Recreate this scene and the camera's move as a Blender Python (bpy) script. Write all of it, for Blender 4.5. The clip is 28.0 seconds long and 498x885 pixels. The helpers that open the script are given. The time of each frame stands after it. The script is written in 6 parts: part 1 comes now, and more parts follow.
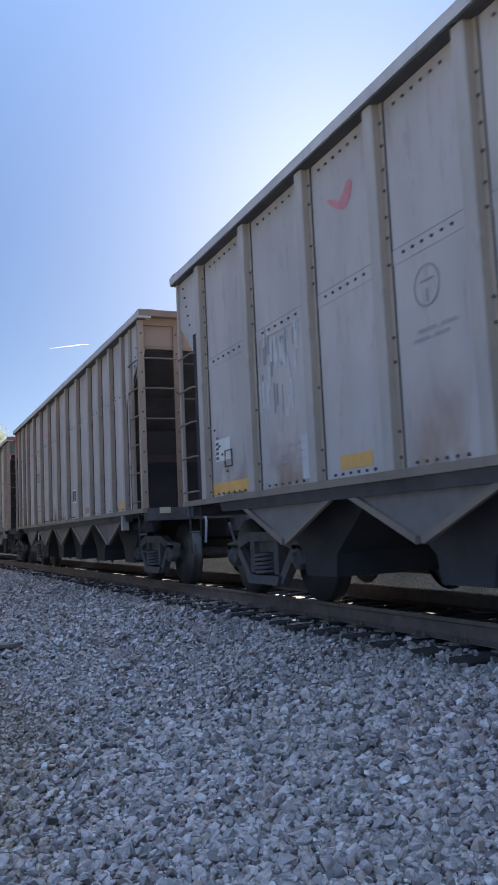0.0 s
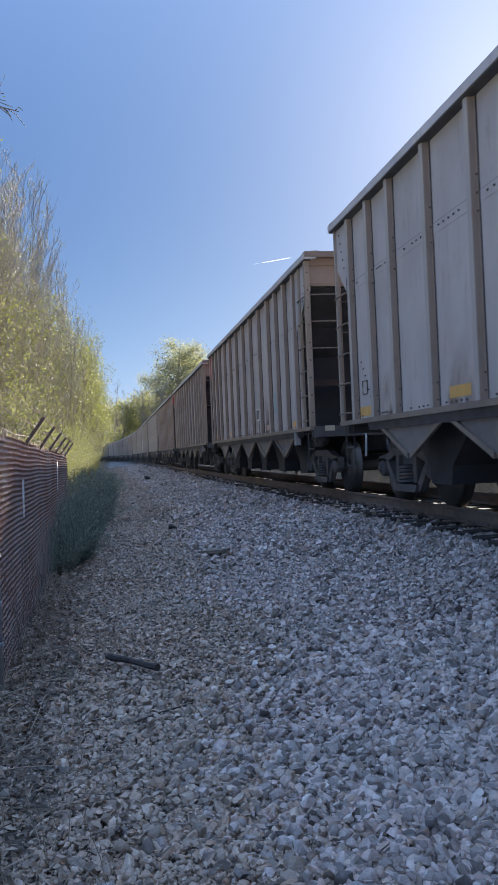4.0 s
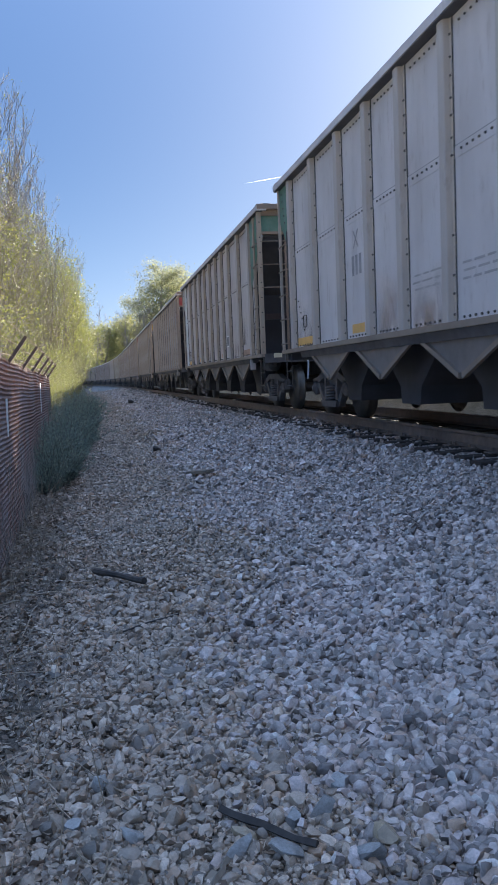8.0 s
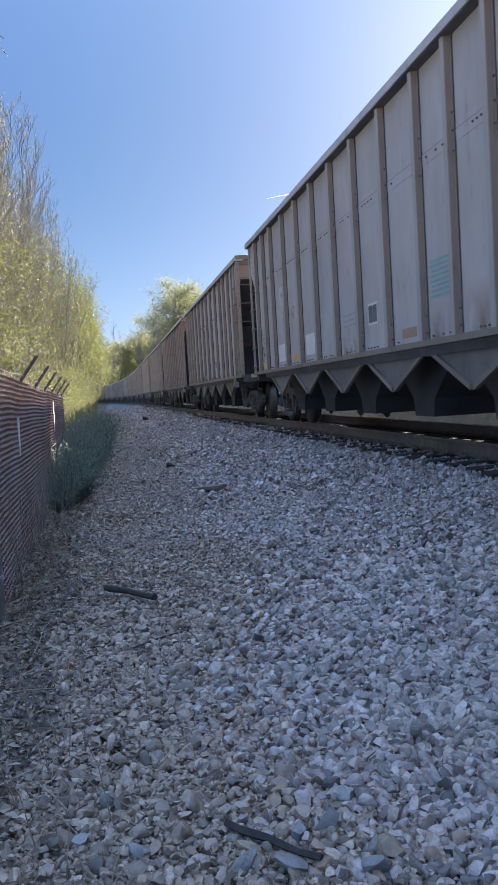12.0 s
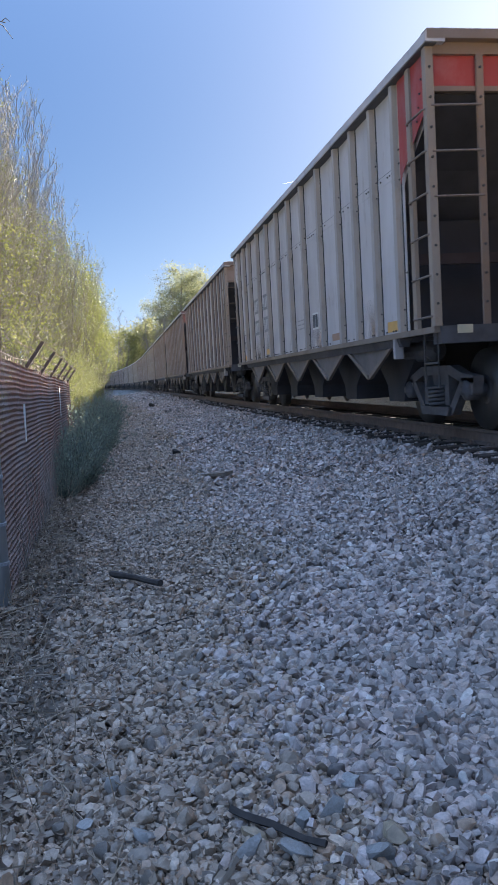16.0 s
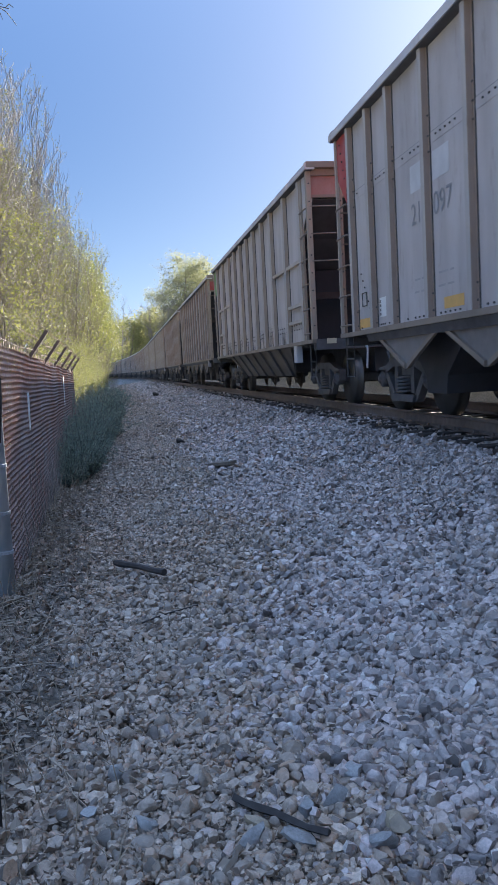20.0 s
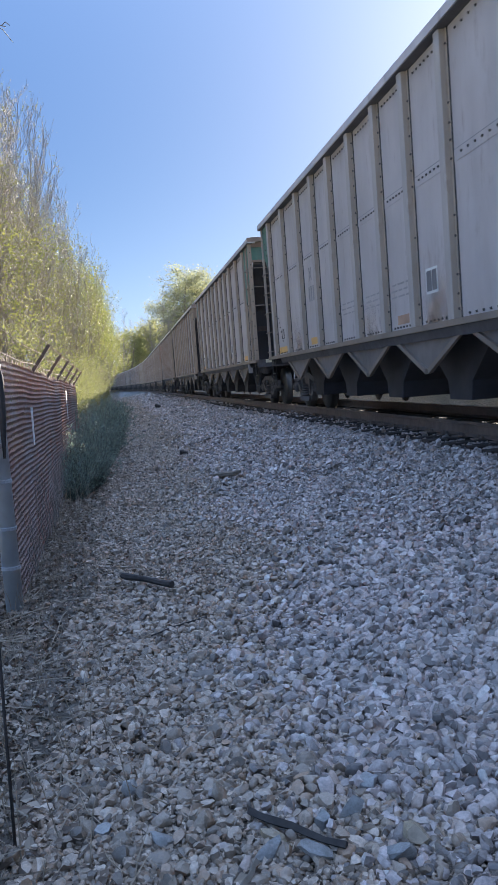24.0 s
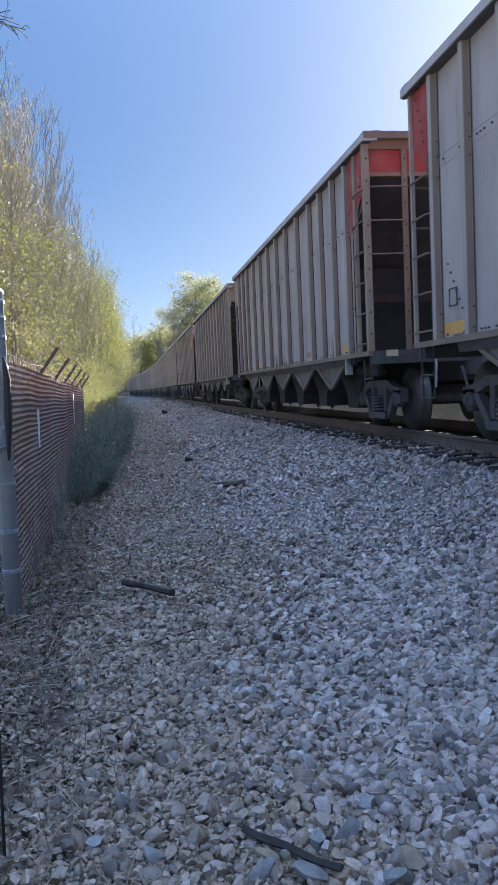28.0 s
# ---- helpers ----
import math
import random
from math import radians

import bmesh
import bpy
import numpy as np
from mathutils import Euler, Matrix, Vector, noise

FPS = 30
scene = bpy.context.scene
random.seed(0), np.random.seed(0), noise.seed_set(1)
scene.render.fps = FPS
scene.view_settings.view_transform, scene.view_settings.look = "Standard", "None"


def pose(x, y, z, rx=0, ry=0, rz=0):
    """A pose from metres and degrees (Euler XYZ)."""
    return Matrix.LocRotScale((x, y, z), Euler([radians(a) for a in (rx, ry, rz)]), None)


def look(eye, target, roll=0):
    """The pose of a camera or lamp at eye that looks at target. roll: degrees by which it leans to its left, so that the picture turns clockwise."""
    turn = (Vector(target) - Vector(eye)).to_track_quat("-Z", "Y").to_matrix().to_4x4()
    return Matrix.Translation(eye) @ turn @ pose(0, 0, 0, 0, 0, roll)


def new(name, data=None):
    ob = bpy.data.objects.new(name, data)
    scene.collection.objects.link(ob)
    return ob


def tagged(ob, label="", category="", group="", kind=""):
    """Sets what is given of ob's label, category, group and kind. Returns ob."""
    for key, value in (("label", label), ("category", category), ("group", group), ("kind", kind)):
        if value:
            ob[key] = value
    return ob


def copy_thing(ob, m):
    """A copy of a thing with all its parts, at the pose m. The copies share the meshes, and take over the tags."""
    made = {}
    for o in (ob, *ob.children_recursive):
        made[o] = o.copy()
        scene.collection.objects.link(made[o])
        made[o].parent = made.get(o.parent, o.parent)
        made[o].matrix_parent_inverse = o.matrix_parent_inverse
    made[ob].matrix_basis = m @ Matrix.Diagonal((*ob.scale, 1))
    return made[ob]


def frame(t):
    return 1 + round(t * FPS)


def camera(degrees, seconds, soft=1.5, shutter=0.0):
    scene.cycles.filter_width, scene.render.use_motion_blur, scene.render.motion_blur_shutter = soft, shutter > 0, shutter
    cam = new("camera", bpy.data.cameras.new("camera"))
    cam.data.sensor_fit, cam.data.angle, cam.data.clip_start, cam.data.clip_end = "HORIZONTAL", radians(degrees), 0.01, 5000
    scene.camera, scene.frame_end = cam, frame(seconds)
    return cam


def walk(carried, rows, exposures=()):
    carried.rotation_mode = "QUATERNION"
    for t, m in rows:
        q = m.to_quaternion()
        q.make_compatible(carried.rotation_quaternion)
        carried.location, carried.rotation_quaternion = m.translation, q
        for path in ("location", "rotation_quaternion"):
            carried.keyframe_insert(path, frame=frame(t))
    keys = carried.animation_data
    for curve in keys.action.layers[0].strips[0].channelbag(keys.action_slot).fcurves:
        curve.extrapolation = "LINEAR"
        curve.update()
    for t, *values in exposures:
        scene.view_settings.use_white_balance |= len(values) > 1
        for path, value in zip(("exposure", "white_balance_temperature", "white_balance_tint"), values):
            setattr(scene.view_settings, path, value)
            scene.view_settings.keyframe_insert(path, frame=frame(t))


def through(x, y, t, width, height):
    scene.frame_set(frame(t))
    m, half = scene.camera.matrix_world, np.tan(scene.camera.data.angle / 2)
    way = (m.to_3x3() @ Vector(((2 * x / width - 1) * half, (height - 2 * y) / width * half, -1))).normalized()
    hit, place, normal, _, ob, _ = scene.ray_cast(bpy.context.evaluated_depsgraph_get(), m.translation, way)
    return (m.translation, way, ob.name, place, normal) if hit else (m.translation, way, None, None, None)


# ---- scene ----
# A coal train passes beside a lineside path. World: y runs along the track, x across it to the far side,
# z = 0 is the top of the rails.
cam = camera(34.0, 28.0, soft=1.0, shutter=0.06)
PATH = [
    (0, -0.051, 0.130, 0.777, 96.13, 2.57, -23.32),
    (0.5, -0.060, 0.134, 0.782, 95.67, 2.66, -21.68),
    (1, -0.063, 0.136, 0.789, 94.94, 2.86, -19.53),
    (1.5, -0.067, 0.142, 0.793, 94.19, 2.78, -17.68),
    (2, -0.070, 0.147, 0.787, 93.68, 2.43, -16.55),
    (2.5, -0.075, 0.149, 0.780, 93.22, 1.95, -15.54),
    (3, -0.077, 0.145, 0.784, 92.56, 2.41, -14.02),
    (3.5, -0.084, 0.149, 0.783, 91.71, 2.40, -11.54),
    (5.5, -0.043, 0.128, 0.747, 87.75, 2.75, -7.75),
    (6, -0.031, 0.137, 0.743, 87.32, 2.28, -9.27),
    (6.5, -0.019, 0.120, 0.738, 86.92, 1.90, -10.43),
    (7, -0.028, 0.119, 0.738, 86.42, 1.76, -10.90),
    (7.5, -0.074, 0.150, 0.734, 85.86, 1.83, -11.02),
    (8, -0.089, 0.140, 0.729, 85.32, 2.32, -10.72),
    (8.5, -0.075, 0.125, 0.723, 85.16, 2.62, -10.42),
    (9, -0.064, 0.117, 0.726, 85.39, 3.03, -10.16),
    (9.5, -0.053, 0.119, 0.727, 85.91, 3.27, -10.01),
    (10, -0.038, 0.114, 0.733, 86.46, 3.53, -9.88),
    (10.5, -0.032, 0.117, 0.731, 86.82, 3.48, -9.84),
    (11, -0.036, 0.112, 0.732, 86.84, 3.52, -9.85),
    (11.5, -0.039, 0.112, 0.731, 86.66, 3.55, -9.81),
    (12, -0.047, 0.102, 0.731, 86.41, 3.35, -9.71),
    (12.5, -0.051, 0.101, 0.730, 86.23, 3.20, -9.53),
    (13, -0.055, 0.103, 0.730, 86.16, 3.12, -9.33),
    (13.5, -0.055, 0.102, 0.731, 86.11, 3.01, -9.08),
    (15.5, -0.048, 0.125, 0.726, 85.48, 3.11, -9.19),
    (16, -0.043, 0.121, 0.727, 85.51, 3.21, -9.26),
    (16.5, -0.036, 0.121, 0.728, 85.54, 3.31, -9.28),
    (17, -0.034, 0.124, 0.727, 85.49, 3.29, -9.27),
    (17.5, -0.027, 0.125, 0.727, 85.24, 3.47, -9.25),
    (18, -0.026, 0.129, 0.724, 84.94, 3.47, -9.28),
    (18.5, -0.030, 0.126, 0.725, 84.69, 3.49, -9.30),
    (19, -0.037, 0.130, 0.724, 84.62, 3.30, -9.27),
    (19.5, -0.040, 0.129, 0.727, 84.65, 3.22, -9.17),
    (20, -0.043, 0.129, 0.726, 84.79, 3.07, -8.98),
    (20.5, -0.049, 0.129, 0.726, 84.90, 2.92, -8.66),
    (21, -0.052, 0.130, 0.725, 84.93, 2.94, -8.29),
    (21.5, -0.052, 0.130, 0.725, 84.89, 3.03, -7.90),
    (23.5, -0.047, 0.144, 0.718, 85.10, 4.07, -8.87),
    (24, -0.055, 0.139, 0.728, 85.48, 4.33, -8.89),
    (24.5, -0.034, 0.112, 0.725, 85.84, 4.40, -8.33),
    (25, -0.029, 0.117, 0.733, 85.90, 4.05, -7.67),
    (25.5, -0.054, 0.149, 0.733, 85.77, 3.48, -7.17),
    (26, -0.057, 0.152, 0.731, 85.74, 2.99, -7.07),
    (26.5, -0.061, 0.158, 0.730, 85.92, 2.57, -7.33),
    (27, -0.059, 0.154, 0.736, 86.17, 2.32, -7.70),
    (27.5, -0.053, 0.169, 0.736, 86.38, 2.35, -8.13),
    (28, -0.053, 0.172, 0.732, 86.12, 2.50, -8.36),
]
walk(cam, [(t, pose(*p)) for t, *p in PATH], exposures=[(t, e + 0.13, 6350, 10) for t, e in ((0.0, 2.17), (3.0, 2.05), (6.0, 2.1), (8.0, 2.22), (13.0, 2.25), (16.0, 2.28), (24.0, 2.36), (28.0, 2.3))])

# the train's run: place of the leading car's far end along the track
RUN = (10.41, -15.575, 0.0297)
COUPLER_GAP = 1.58
TRACK_X = 4.86
CURVE_START, CURVATURE = 95.0, 0.0007
FIRST_CAR, LAST_CAR = -1, 38


# how far the train is behind (+) or ahead of its even slowing, second by second
TRIM = (-0.32, -0.22, 0.1, -0.25, 0.0, 0.1, 0.28, 1.01, 0.29, -0.27, -0.13, -0.2, 0.42, -0.05, -0.1, -0.3, -0.55, -0.1, -0.53, 0.19, 0.24, 0.26, 0.15, 0.05, 0.0, -0.1, -0.47, -0.61, -1.0)


def run(k):
    """Where the leading car's far end is after k whole seconds."""
    return RUN[0] + RUN[1] * k + RUN[2] * k * k + TRIM[k]


def track_at(s):
    """The track's centre and heading at s metres along it."""
    if s < CURVE_START:
        return TRACK_X, s, 0.0
    a = CURVATURE * (s - CURVE_START)
    return TRACK_X - (1 - math.cos(a)) / CURVATURE, CURVE_START + math.sin(a) / CURVATURE, a


def track_shift(y):
    """How far the track has swung aside at y."""
    if y < CURVE_START:
        return 0.0
    u = min((y - CURVE_START) * CURVATURE, 0.9)
    return (1 - math.cos(math.asin(u))) / CURVATURE


# ---- world and sun ----
SUN_AZIMUTH, SUN_ELEVATION = 31.0, 23.0
world = bpy.data.worlds.new("sky")
scene.world = world
world.use_nodes = True
wn = world.node_tree.nodes
sky = wn.new("ShaderNodeTexSky")
sky.sky_type = 'NISHITA'
sky.sun_disc = False
sky.sun_elevation = radians(SUN_ELEVATION)
sky.sun_rotation = radians(SUN_AZIMUTH)
sky.air_density, sky.dust_density, sky.ozone_density = 1.0, 1.0, 4.5
# added sky fill, rising from the horizon to an unseen bright zenith, lights the ground
up = wn.new("ShaderNodeSeparateXYZ")
world.node_tree.links.new(wn.new("ShaderNodeTexCoord").outputs["Generated"], up.inputs[0])
zenith_weight = wn.new("ShaderNodeMath")
zenith_weight.operation, zenith_weight.use_clamp = 'POWER', True
zenith_weight.inputs[1].default_value = 2.5
world.node_tree.links.new(up.outputs[2], zenith_weight.inputs[0])
sky_fill = wn.new("ShaderNodeMix")
sky_fill.data_type, sky_fill.blend_type = 'RGBA', 'MIX'
sky_fill.inputs[6].default_value = (0.2, 1.1, 3.4, 1)
sky_fill.inputs[7].default_value = (10.0, 14.6, 24.0, 1)
world.node_tree.links.new(zenith_weight.outputs[0], sky_fill.inputs[0])
blue = wn.new("ShaderNodeMix")
blue.data_type, blue.blend_type = 'RGBA', 'ADD'
blue.inputs[0].default_value = 0.55
world.node_tree.links.new(sky_fill.outputs[2], blue.inputs[6])
world.node_tree.links.new(sky.outputs[0], blue.inputs[7])
# pale air along the horizon
low = wn.new("ShaderNodeMath")
low.operation, low.use_clamp = 'SUBTRACT', True
low.inputs[0].default_value = 1.0
world.node_tree.links.new(up.outputs[2], low.inputs[1])
fade = wn.new("ShaderNodeMath")
fade.operation, fade.use_clamp = 'POWER', True
fade.inputs[1].default_value = 8.0
world.node_tree.links.new(low.outputs[0], fade.inputs[0])
air = wn.new("ShaderNodeMix")
air.data_type, air.blend_type = 'RGBA', 'ADD'
air.inputs[7].default_value = (3.6, 5.2, 7.6, 1)
world.node_tree.links.new(fade.outputs[0], air.inputs[0])
world.node_tree.links.new(blue.outputs[2], air.inputs[6])
wn["Background"].inputs["Strength"].default_value = 0.0165
world.node_tree.links.new(air.outputs[2], wn["Background"].inputs["Color"])

sun_data = bpy.data.lights.new("sun", 'SUN')
sun_data.energy, sun_data.angle, sun_data.color = 4.6, radians(0.53), (1.0, 0.93, 0.82)
sun = new("sun", sun_data)
_sa, _se = radians(SUN_AZIMUTH), radians(SUN_ELEVATION)
sun.matrix_world = look((30 * math.sin(_sa) * math.cos(_se), 30 * math.cos(_sa) * math.cos(_se), 30 * math.sin(_se)), (0, 0, 0))

# ---- materials ----
def material(name, build):
    m = bpy.data.materials.new(name)
    m.use_nodes = True
    nt = m.node_tree
    bsdf = nt.nodes["Principled BSDF"]
    build(nt, bsdf)
    return m


def node(nt, kind, **sets):
    n = nt.nodes.new(kind)
    for key, value in sets.items():
        n.inputs[key.replace("_", " ")].default_value = value
    return n


def coords(nt, scale=(1, 1, 1), world_space=False):
    mp = nt.nodes.new("ShaderNodeMapping")
    mp.inputs["Scale"].default_value = scale
    if world_space:
        g = nt.nodes.new("ShaderNodeNewGeometry")
        nt.links.new(g.outputs["Position"], mp.inputs["Vector"])
    else:
        tc = nt.nodes.new("ShaderNodeTexCoord")
        nt.links.new(tc.outputs["Object"], mp.inputs["Vector"])
    return mp.outputs[0]


def noise_tex(nt, vec, scale, detail=4.0, rough=0.6):
    n = node(nt, "ShaderNodeTexNoise", Scale=scale, Detail=detail, Roughness=rough)
    nt.links.new(vec, n.inputs["Vector"])
    return n.outputs["Fac"]


def ramp(nt, fac, stops):
    r = nt.nodes.new("ShaderNodeValToRGB")
    el = r.color_ramp.elements
    while len(el) < len(stops):
        el.new(0.5)
    for e, (pos, col) in zip(el, stops):
        e.position, e.color = pos, (*col, 1)
    nt.links.new(fac, r.inputs[0])
    return r.outputs[0]


def mix(nt, fac, a, b, mode='MIX'):
    m = nt.nodes.new("ShaderNodeMix")
    m.data_type, m.blend_type = 'RGBA', mode
    for sock, v in ((m.inputs[0], fac), (m.inputs[6], a), (m.inputs[7], b)):
        if isinstance(v, (int, float)):
            sock.default_value = v
        elif isinstance(v, tuple):
            sock.default_value = (*v, 1)
        else:
            nt.links.new(v, sock)
    return m.outputs[2]


def bump(nt, bsdf, height, strength=0.3, dist=0.01):
    b = node(nt, "ShaderNodeBump", Strength=strength, Distance=dist)
    nt.links.new(height, b.inputs["Height"])
    nt.links.new(b.outputs[0], bsdf.inputs["Normal"])


def weathered_paint(name, base, dirt=(0.12, 0.1, 0.085), rust=(0.2, 0.12, 0.075), rough=0.55, metal=0.0, grime=0.2, cloud_sheen=0.35):
    """Old satin paint: pale clouds of painted-in sheen, soft broad run-off streaks, a little rust, fine dust."""
    def build(nt, b):
        v = coords(nt)
        streak = noise_tex(nt, coords(nt, (1.2, 2.2, 0.3)), 1.2, 2, 0.45)
        blotch = noise_tex(nt, v, 0.9, 4, 0.55)
        cloud = noise_tex(nt, coords(nt, (1, 1.0, 0.6)), 2.4, 5, 0.6)
        fine = noise_tex(nt, v, 55, 3, 0.6)
        light = tuple(min(1, c * 1.08) for c in base)
        dark = tuple(c * 0.88 for c in base)
        c = ramp(nt, blotch, [(0.3, dark), (0.7, light)])
        # pale clouds paint in the sheen of ground reflected by satin sheets
        pale = tuple(0.5 * k + 0.5 * 0.72 for k in base)
        c = mix(nt, ramp(nt, cloud, [(0.48, (0, 0, 0)), (0.72, (cloud_sheen, cloud_sheen, cloud_sheen))]), c, pale)
        d = ramp(nt, streak, [(0.42, (0, 0, 0)), (0.85, (grime, grime, grime))])
        c = mix(nt, d, c, dirt)
        r = ramp(nt, noise_tex(nt, coords(nt, (2.0, 4.0, 0.9)), 2.1, 6, 0.7), [(0.56, (0, 0, 0)), (0.76, (0.45, 0.45, 0.45))])
        c = mix(nt, r, c, rust)
        c = mix(nt, 0.1, c, ramp(nt, fine, [(0.3, (0.6, 0.6, 0.6)), (0.7, (1, 1, 1))]), 'MULTIPLY')
        nt.links.new(c, b.inputs["Base Color"])
        rr = ramp(nt, cloud, [(0.3, (rough - 0.08,) * 3), (0.7, (rough + 0.2,) * 3)])
        nt.links.new(rr, b.inputs["Roughness"])
        b.inputs["Metallic"].default_value = metal
        b.inputs["Specular IOR Level"].default_value = 0.2
        bump(nt, b, blotch, 0.25, 0.03)
    return material(name, build)


def simple(name, base, rough=0.7, metal=0.0, vary=0.3, scale=12.0, bumps=0.2, dist=0.006):
    def build(nt, b):
        v = coords(nt)
        n1, n2 = noise_tex(nt, v, scale, 5, 0.6), noise_tex(nt, v, scale * 0.15, 4, 0.6)
        lo, hi = tuple(c * (1 - vary) for c in base), tuple(min(1, c * (1 + vary)) for c in base)
        c = mix(nt, 0.5, ramp(nt, n1, [(0.3, lo), (0.7, hi)]), ramp(nt, n2, [(0.3, lo), (0.7, hi)]))
        nt.links.new(c, b.inputs["Base Color"])
        b.inputs["Roughness"].default_value, b.inputs["Metallic"].default_value = rough, metal
        bump(nt, b, n1, bumps, dist)
    return material(name, build)


def stone_material(name, stops, rough=0.34, gloss=1.0):
    """Each stone its own shade, with grain."""
    def build(nt, b):
        g = nt.nodes.new("ShaderNodeNewGeometry")
        oi = nt.nodes.new("ShaderNodeObjectInfo")
        add = nt.nodes.new("ShaderNodeMath")
        add.operation = 'ADD'
        fr = nt.nodes.new("ShaderNodeMath")
        fr.operation = 'FRACT'
        nt.links.new(g.outputs["Random Per Island"], add.inputs[0])
        nt.links.new(oi.outputs["Random"], add.inputs[1])
        nt.links.new(add.outputs[0], fr.inputs[0])
        c = ramp(nt, fr.outputs[0], stops)
        v = coords(nt, world_space=True)
        grain, lumps = noise_tex(nt, v, 130, 4, 0.7), noise_tex(nt, v, 38, 5, 0.65)
        c = mix(nt, 0.5, c, ramp(nt, grain, [(0.3, (0.45, 0.45, 0.45)), (0.7, (1.2, 1.2, 1.2))]), 'MULTIPLY')
        c = mix(nt, 0.5, c, ramp(nt, lumps, [(0.35, (0.5, 0.47, 0.43)), (0.62, (1.15, 1.15, 1.15))]), 'MULTIPLY')
        dust = ramp(nt, noise_tex(nt, v, 0.9, 4, 0.6), [(0.42, (0, 0, 0)), (0.7, (0.35, 0.35, 0.35))])
        c = mix(nt, dust, c, (0.38, 0.34, 0.29))
        nt.links.new(c, b.inputs["Base Color"])
        b.inputs["Roughness"].default_value, b.inputs["Specular IOR Level"].default_value = rough, gloss
        bump(nt, b, mix(nt, 0.65, grain, lumps), 0.9, 0.009)
    return material(name, build)


GREY_STOPS = [(0, (0.11, 0.0869, 0.0776)), (0.15, (0.246, 0.201, 0.179)), (0.38, (0.444, 0.368, 0.336)), (0.6, (0.618, 0.507, 0.467)), (0.76, (0.785, 0.644, 0.594)), (0.83, (0.473, 0.321, 0.234)), (0.9, (0.588, 0.451, 0.38)), (1, (0.887, 0.823, 0.767))]
BROWN_STOPS = [(0, (0.106, 0.0745, 0.0522)), (0.18, (0.226, 0.164, 0.114)), (0.45, (0.41, 0.307, 0.225)), (0.66, (0.554, 0.422, 0.317)), (0.76, (0.432, 0.263, 0.155)), (0.86, (0.519, 0.403, 0.311)), (1, (0.775, 0.616, 0.484))]
M = {}
M["ballast_stone"] = stone_material("ballast_stone", GREY_STOPS)
M["old_stone"] = stone_material("old_stone", BROWN_STOPS)
M["ochre"] = stone_material("ochre_stone", [(0.0, (0.3, 0.215, 0.13)), (1.0, (0.42, 0.32, 0.2))])
M["slate"] = stone_material("blue_grey_stone", [(0.0, (0.28, 0.275, 0.27)), (1.0, (0.44, 0.43, 0.42))], 0.5, 0.6)
M["rail"] = simple("rail_rust", (0.2, 0.15, 0.125), 0.75, 0.3, 0.35, 9)
M["railtop"] = simple("rail_head_steel", (0.5, 0.48, 0.46), 0.22, 1.0, 0.1, 30, 0.05)
M["tie"] = simple("creosoted_wood", (0.055, 0.042, 0.035), 0.9, 0, 0.45, 14, 0.6, 0.02)
# underframe steel, end sheets, trucks and wheels: lens haze lifts and blues these colours
M["black"] = simple("hazed_grimy_steel", (0.1, 0.098, 0.106), 0.7, 0.1, 0.5, 5)
M["navy_black"] = simple("hazed_navy_paint", (0.06, 0.059, 0.068), 0.75, 0, 0.4, 3)
# near-black navy: the recess's shade and lens flare are put into the colour
M["bulkhead"] = simple("shaded_recess_black", (0.02, 0.02, 0.027), 0.7, 0, 0.4, 3)
M["truck"] = simple("hazed_rusty_steel", (0.14, 0.13, 0.13), 0.75, 0.2, 0.4, 7, 0.4, 0.01)
M["wheel"] = simple("hazed_wheel_steel", (0.105, 0.096, 0.092), 0.7, 0.2, 0.35, 6)
M["tread"] = simple("polished_tread", (0.13, 0.12, 0.11), 0.5, 0.8, 0.1, 30, 0.05)
M["bolt"] = simple("dark_bolt", (0.1, 0.09, 0.085), 0.65, 0.3, 0.3, 30)
M["end_frame"] = weathered_paint("brown_end_frame", (0.3, 0.215, 0.165), grime=0.4, cloud_sheen=0.1)
M["sill"] = weathered_paint("brown_grey_sill", (0.29, 0.23, 0.185), grime=0.45, cloud_sheen=0.1)
M["beam"] = simple("rusty_cross_beam", (0.05, 0.034, 0.034), 0.75, 0.1, 0.4, 6)
M["rung"] = simple("ladder_steel", (0.22, 0.17, 0.14), 0.55, 0.3, 0.4, 20)


def wire_build(nt, b):
    v = coords(nt, world_space=True)
    big, fine = noise_tex(nt, v, 1.4, 4, 0.6), noise_tex(nt, v, 40, 3, 0.6)
    c = mix(nt, ramp(nt, big, [(0.42, (0, 0, 0)), (0.62, (1, 1, 1))]), (0.33, 0.205, 0.165), (0.34, 0.27, 0.25))
    c = mix(nt, 0.6, c, ramp(nt, fine, [(0.3, (0.5, 0.45, 0.42)), (0.7, (1.1, 1.05, 1.0))]), 'MULTIPLY')
    nt.links.new(c, b.inputs["Base Color"])
    b.inputs["Roughness"].default_value, b.inputs["Metallic"].default_value = 0.7, 0.1


M["wire"] = material("rusty_galvanised_wire", wire_build)
M["galv"] = simple("galvanised_steel", (0.5, 0.54, 0.58), 0.55, 0.1, 0.25, 6)
M["band"] = simple("dull_steel_band", (0.33, 0.34, 0.36), 0.6, 0.1, 0.3, 8)
M["post_rust"] = simple("rusty_pipe", (0.16, 0.11, 0.085), 0.75, 0.2, 0.4, 8)
M["old_pipe"] = simple("weathered_pipe", (0.27, 0.235, 0.205), 0.7, 0.15, 0.35, 8)
M["bark"] = simple("bark", (0.17, 0.14, 0.115), 0.9, 0, 0.4, 22, 0.6, 0.02)
M["dead_wood"] = simple("dead_wood", (0.05, 0.042, 0.038), 0.9, 0, 0.45, 25, 0.6, 0.01)
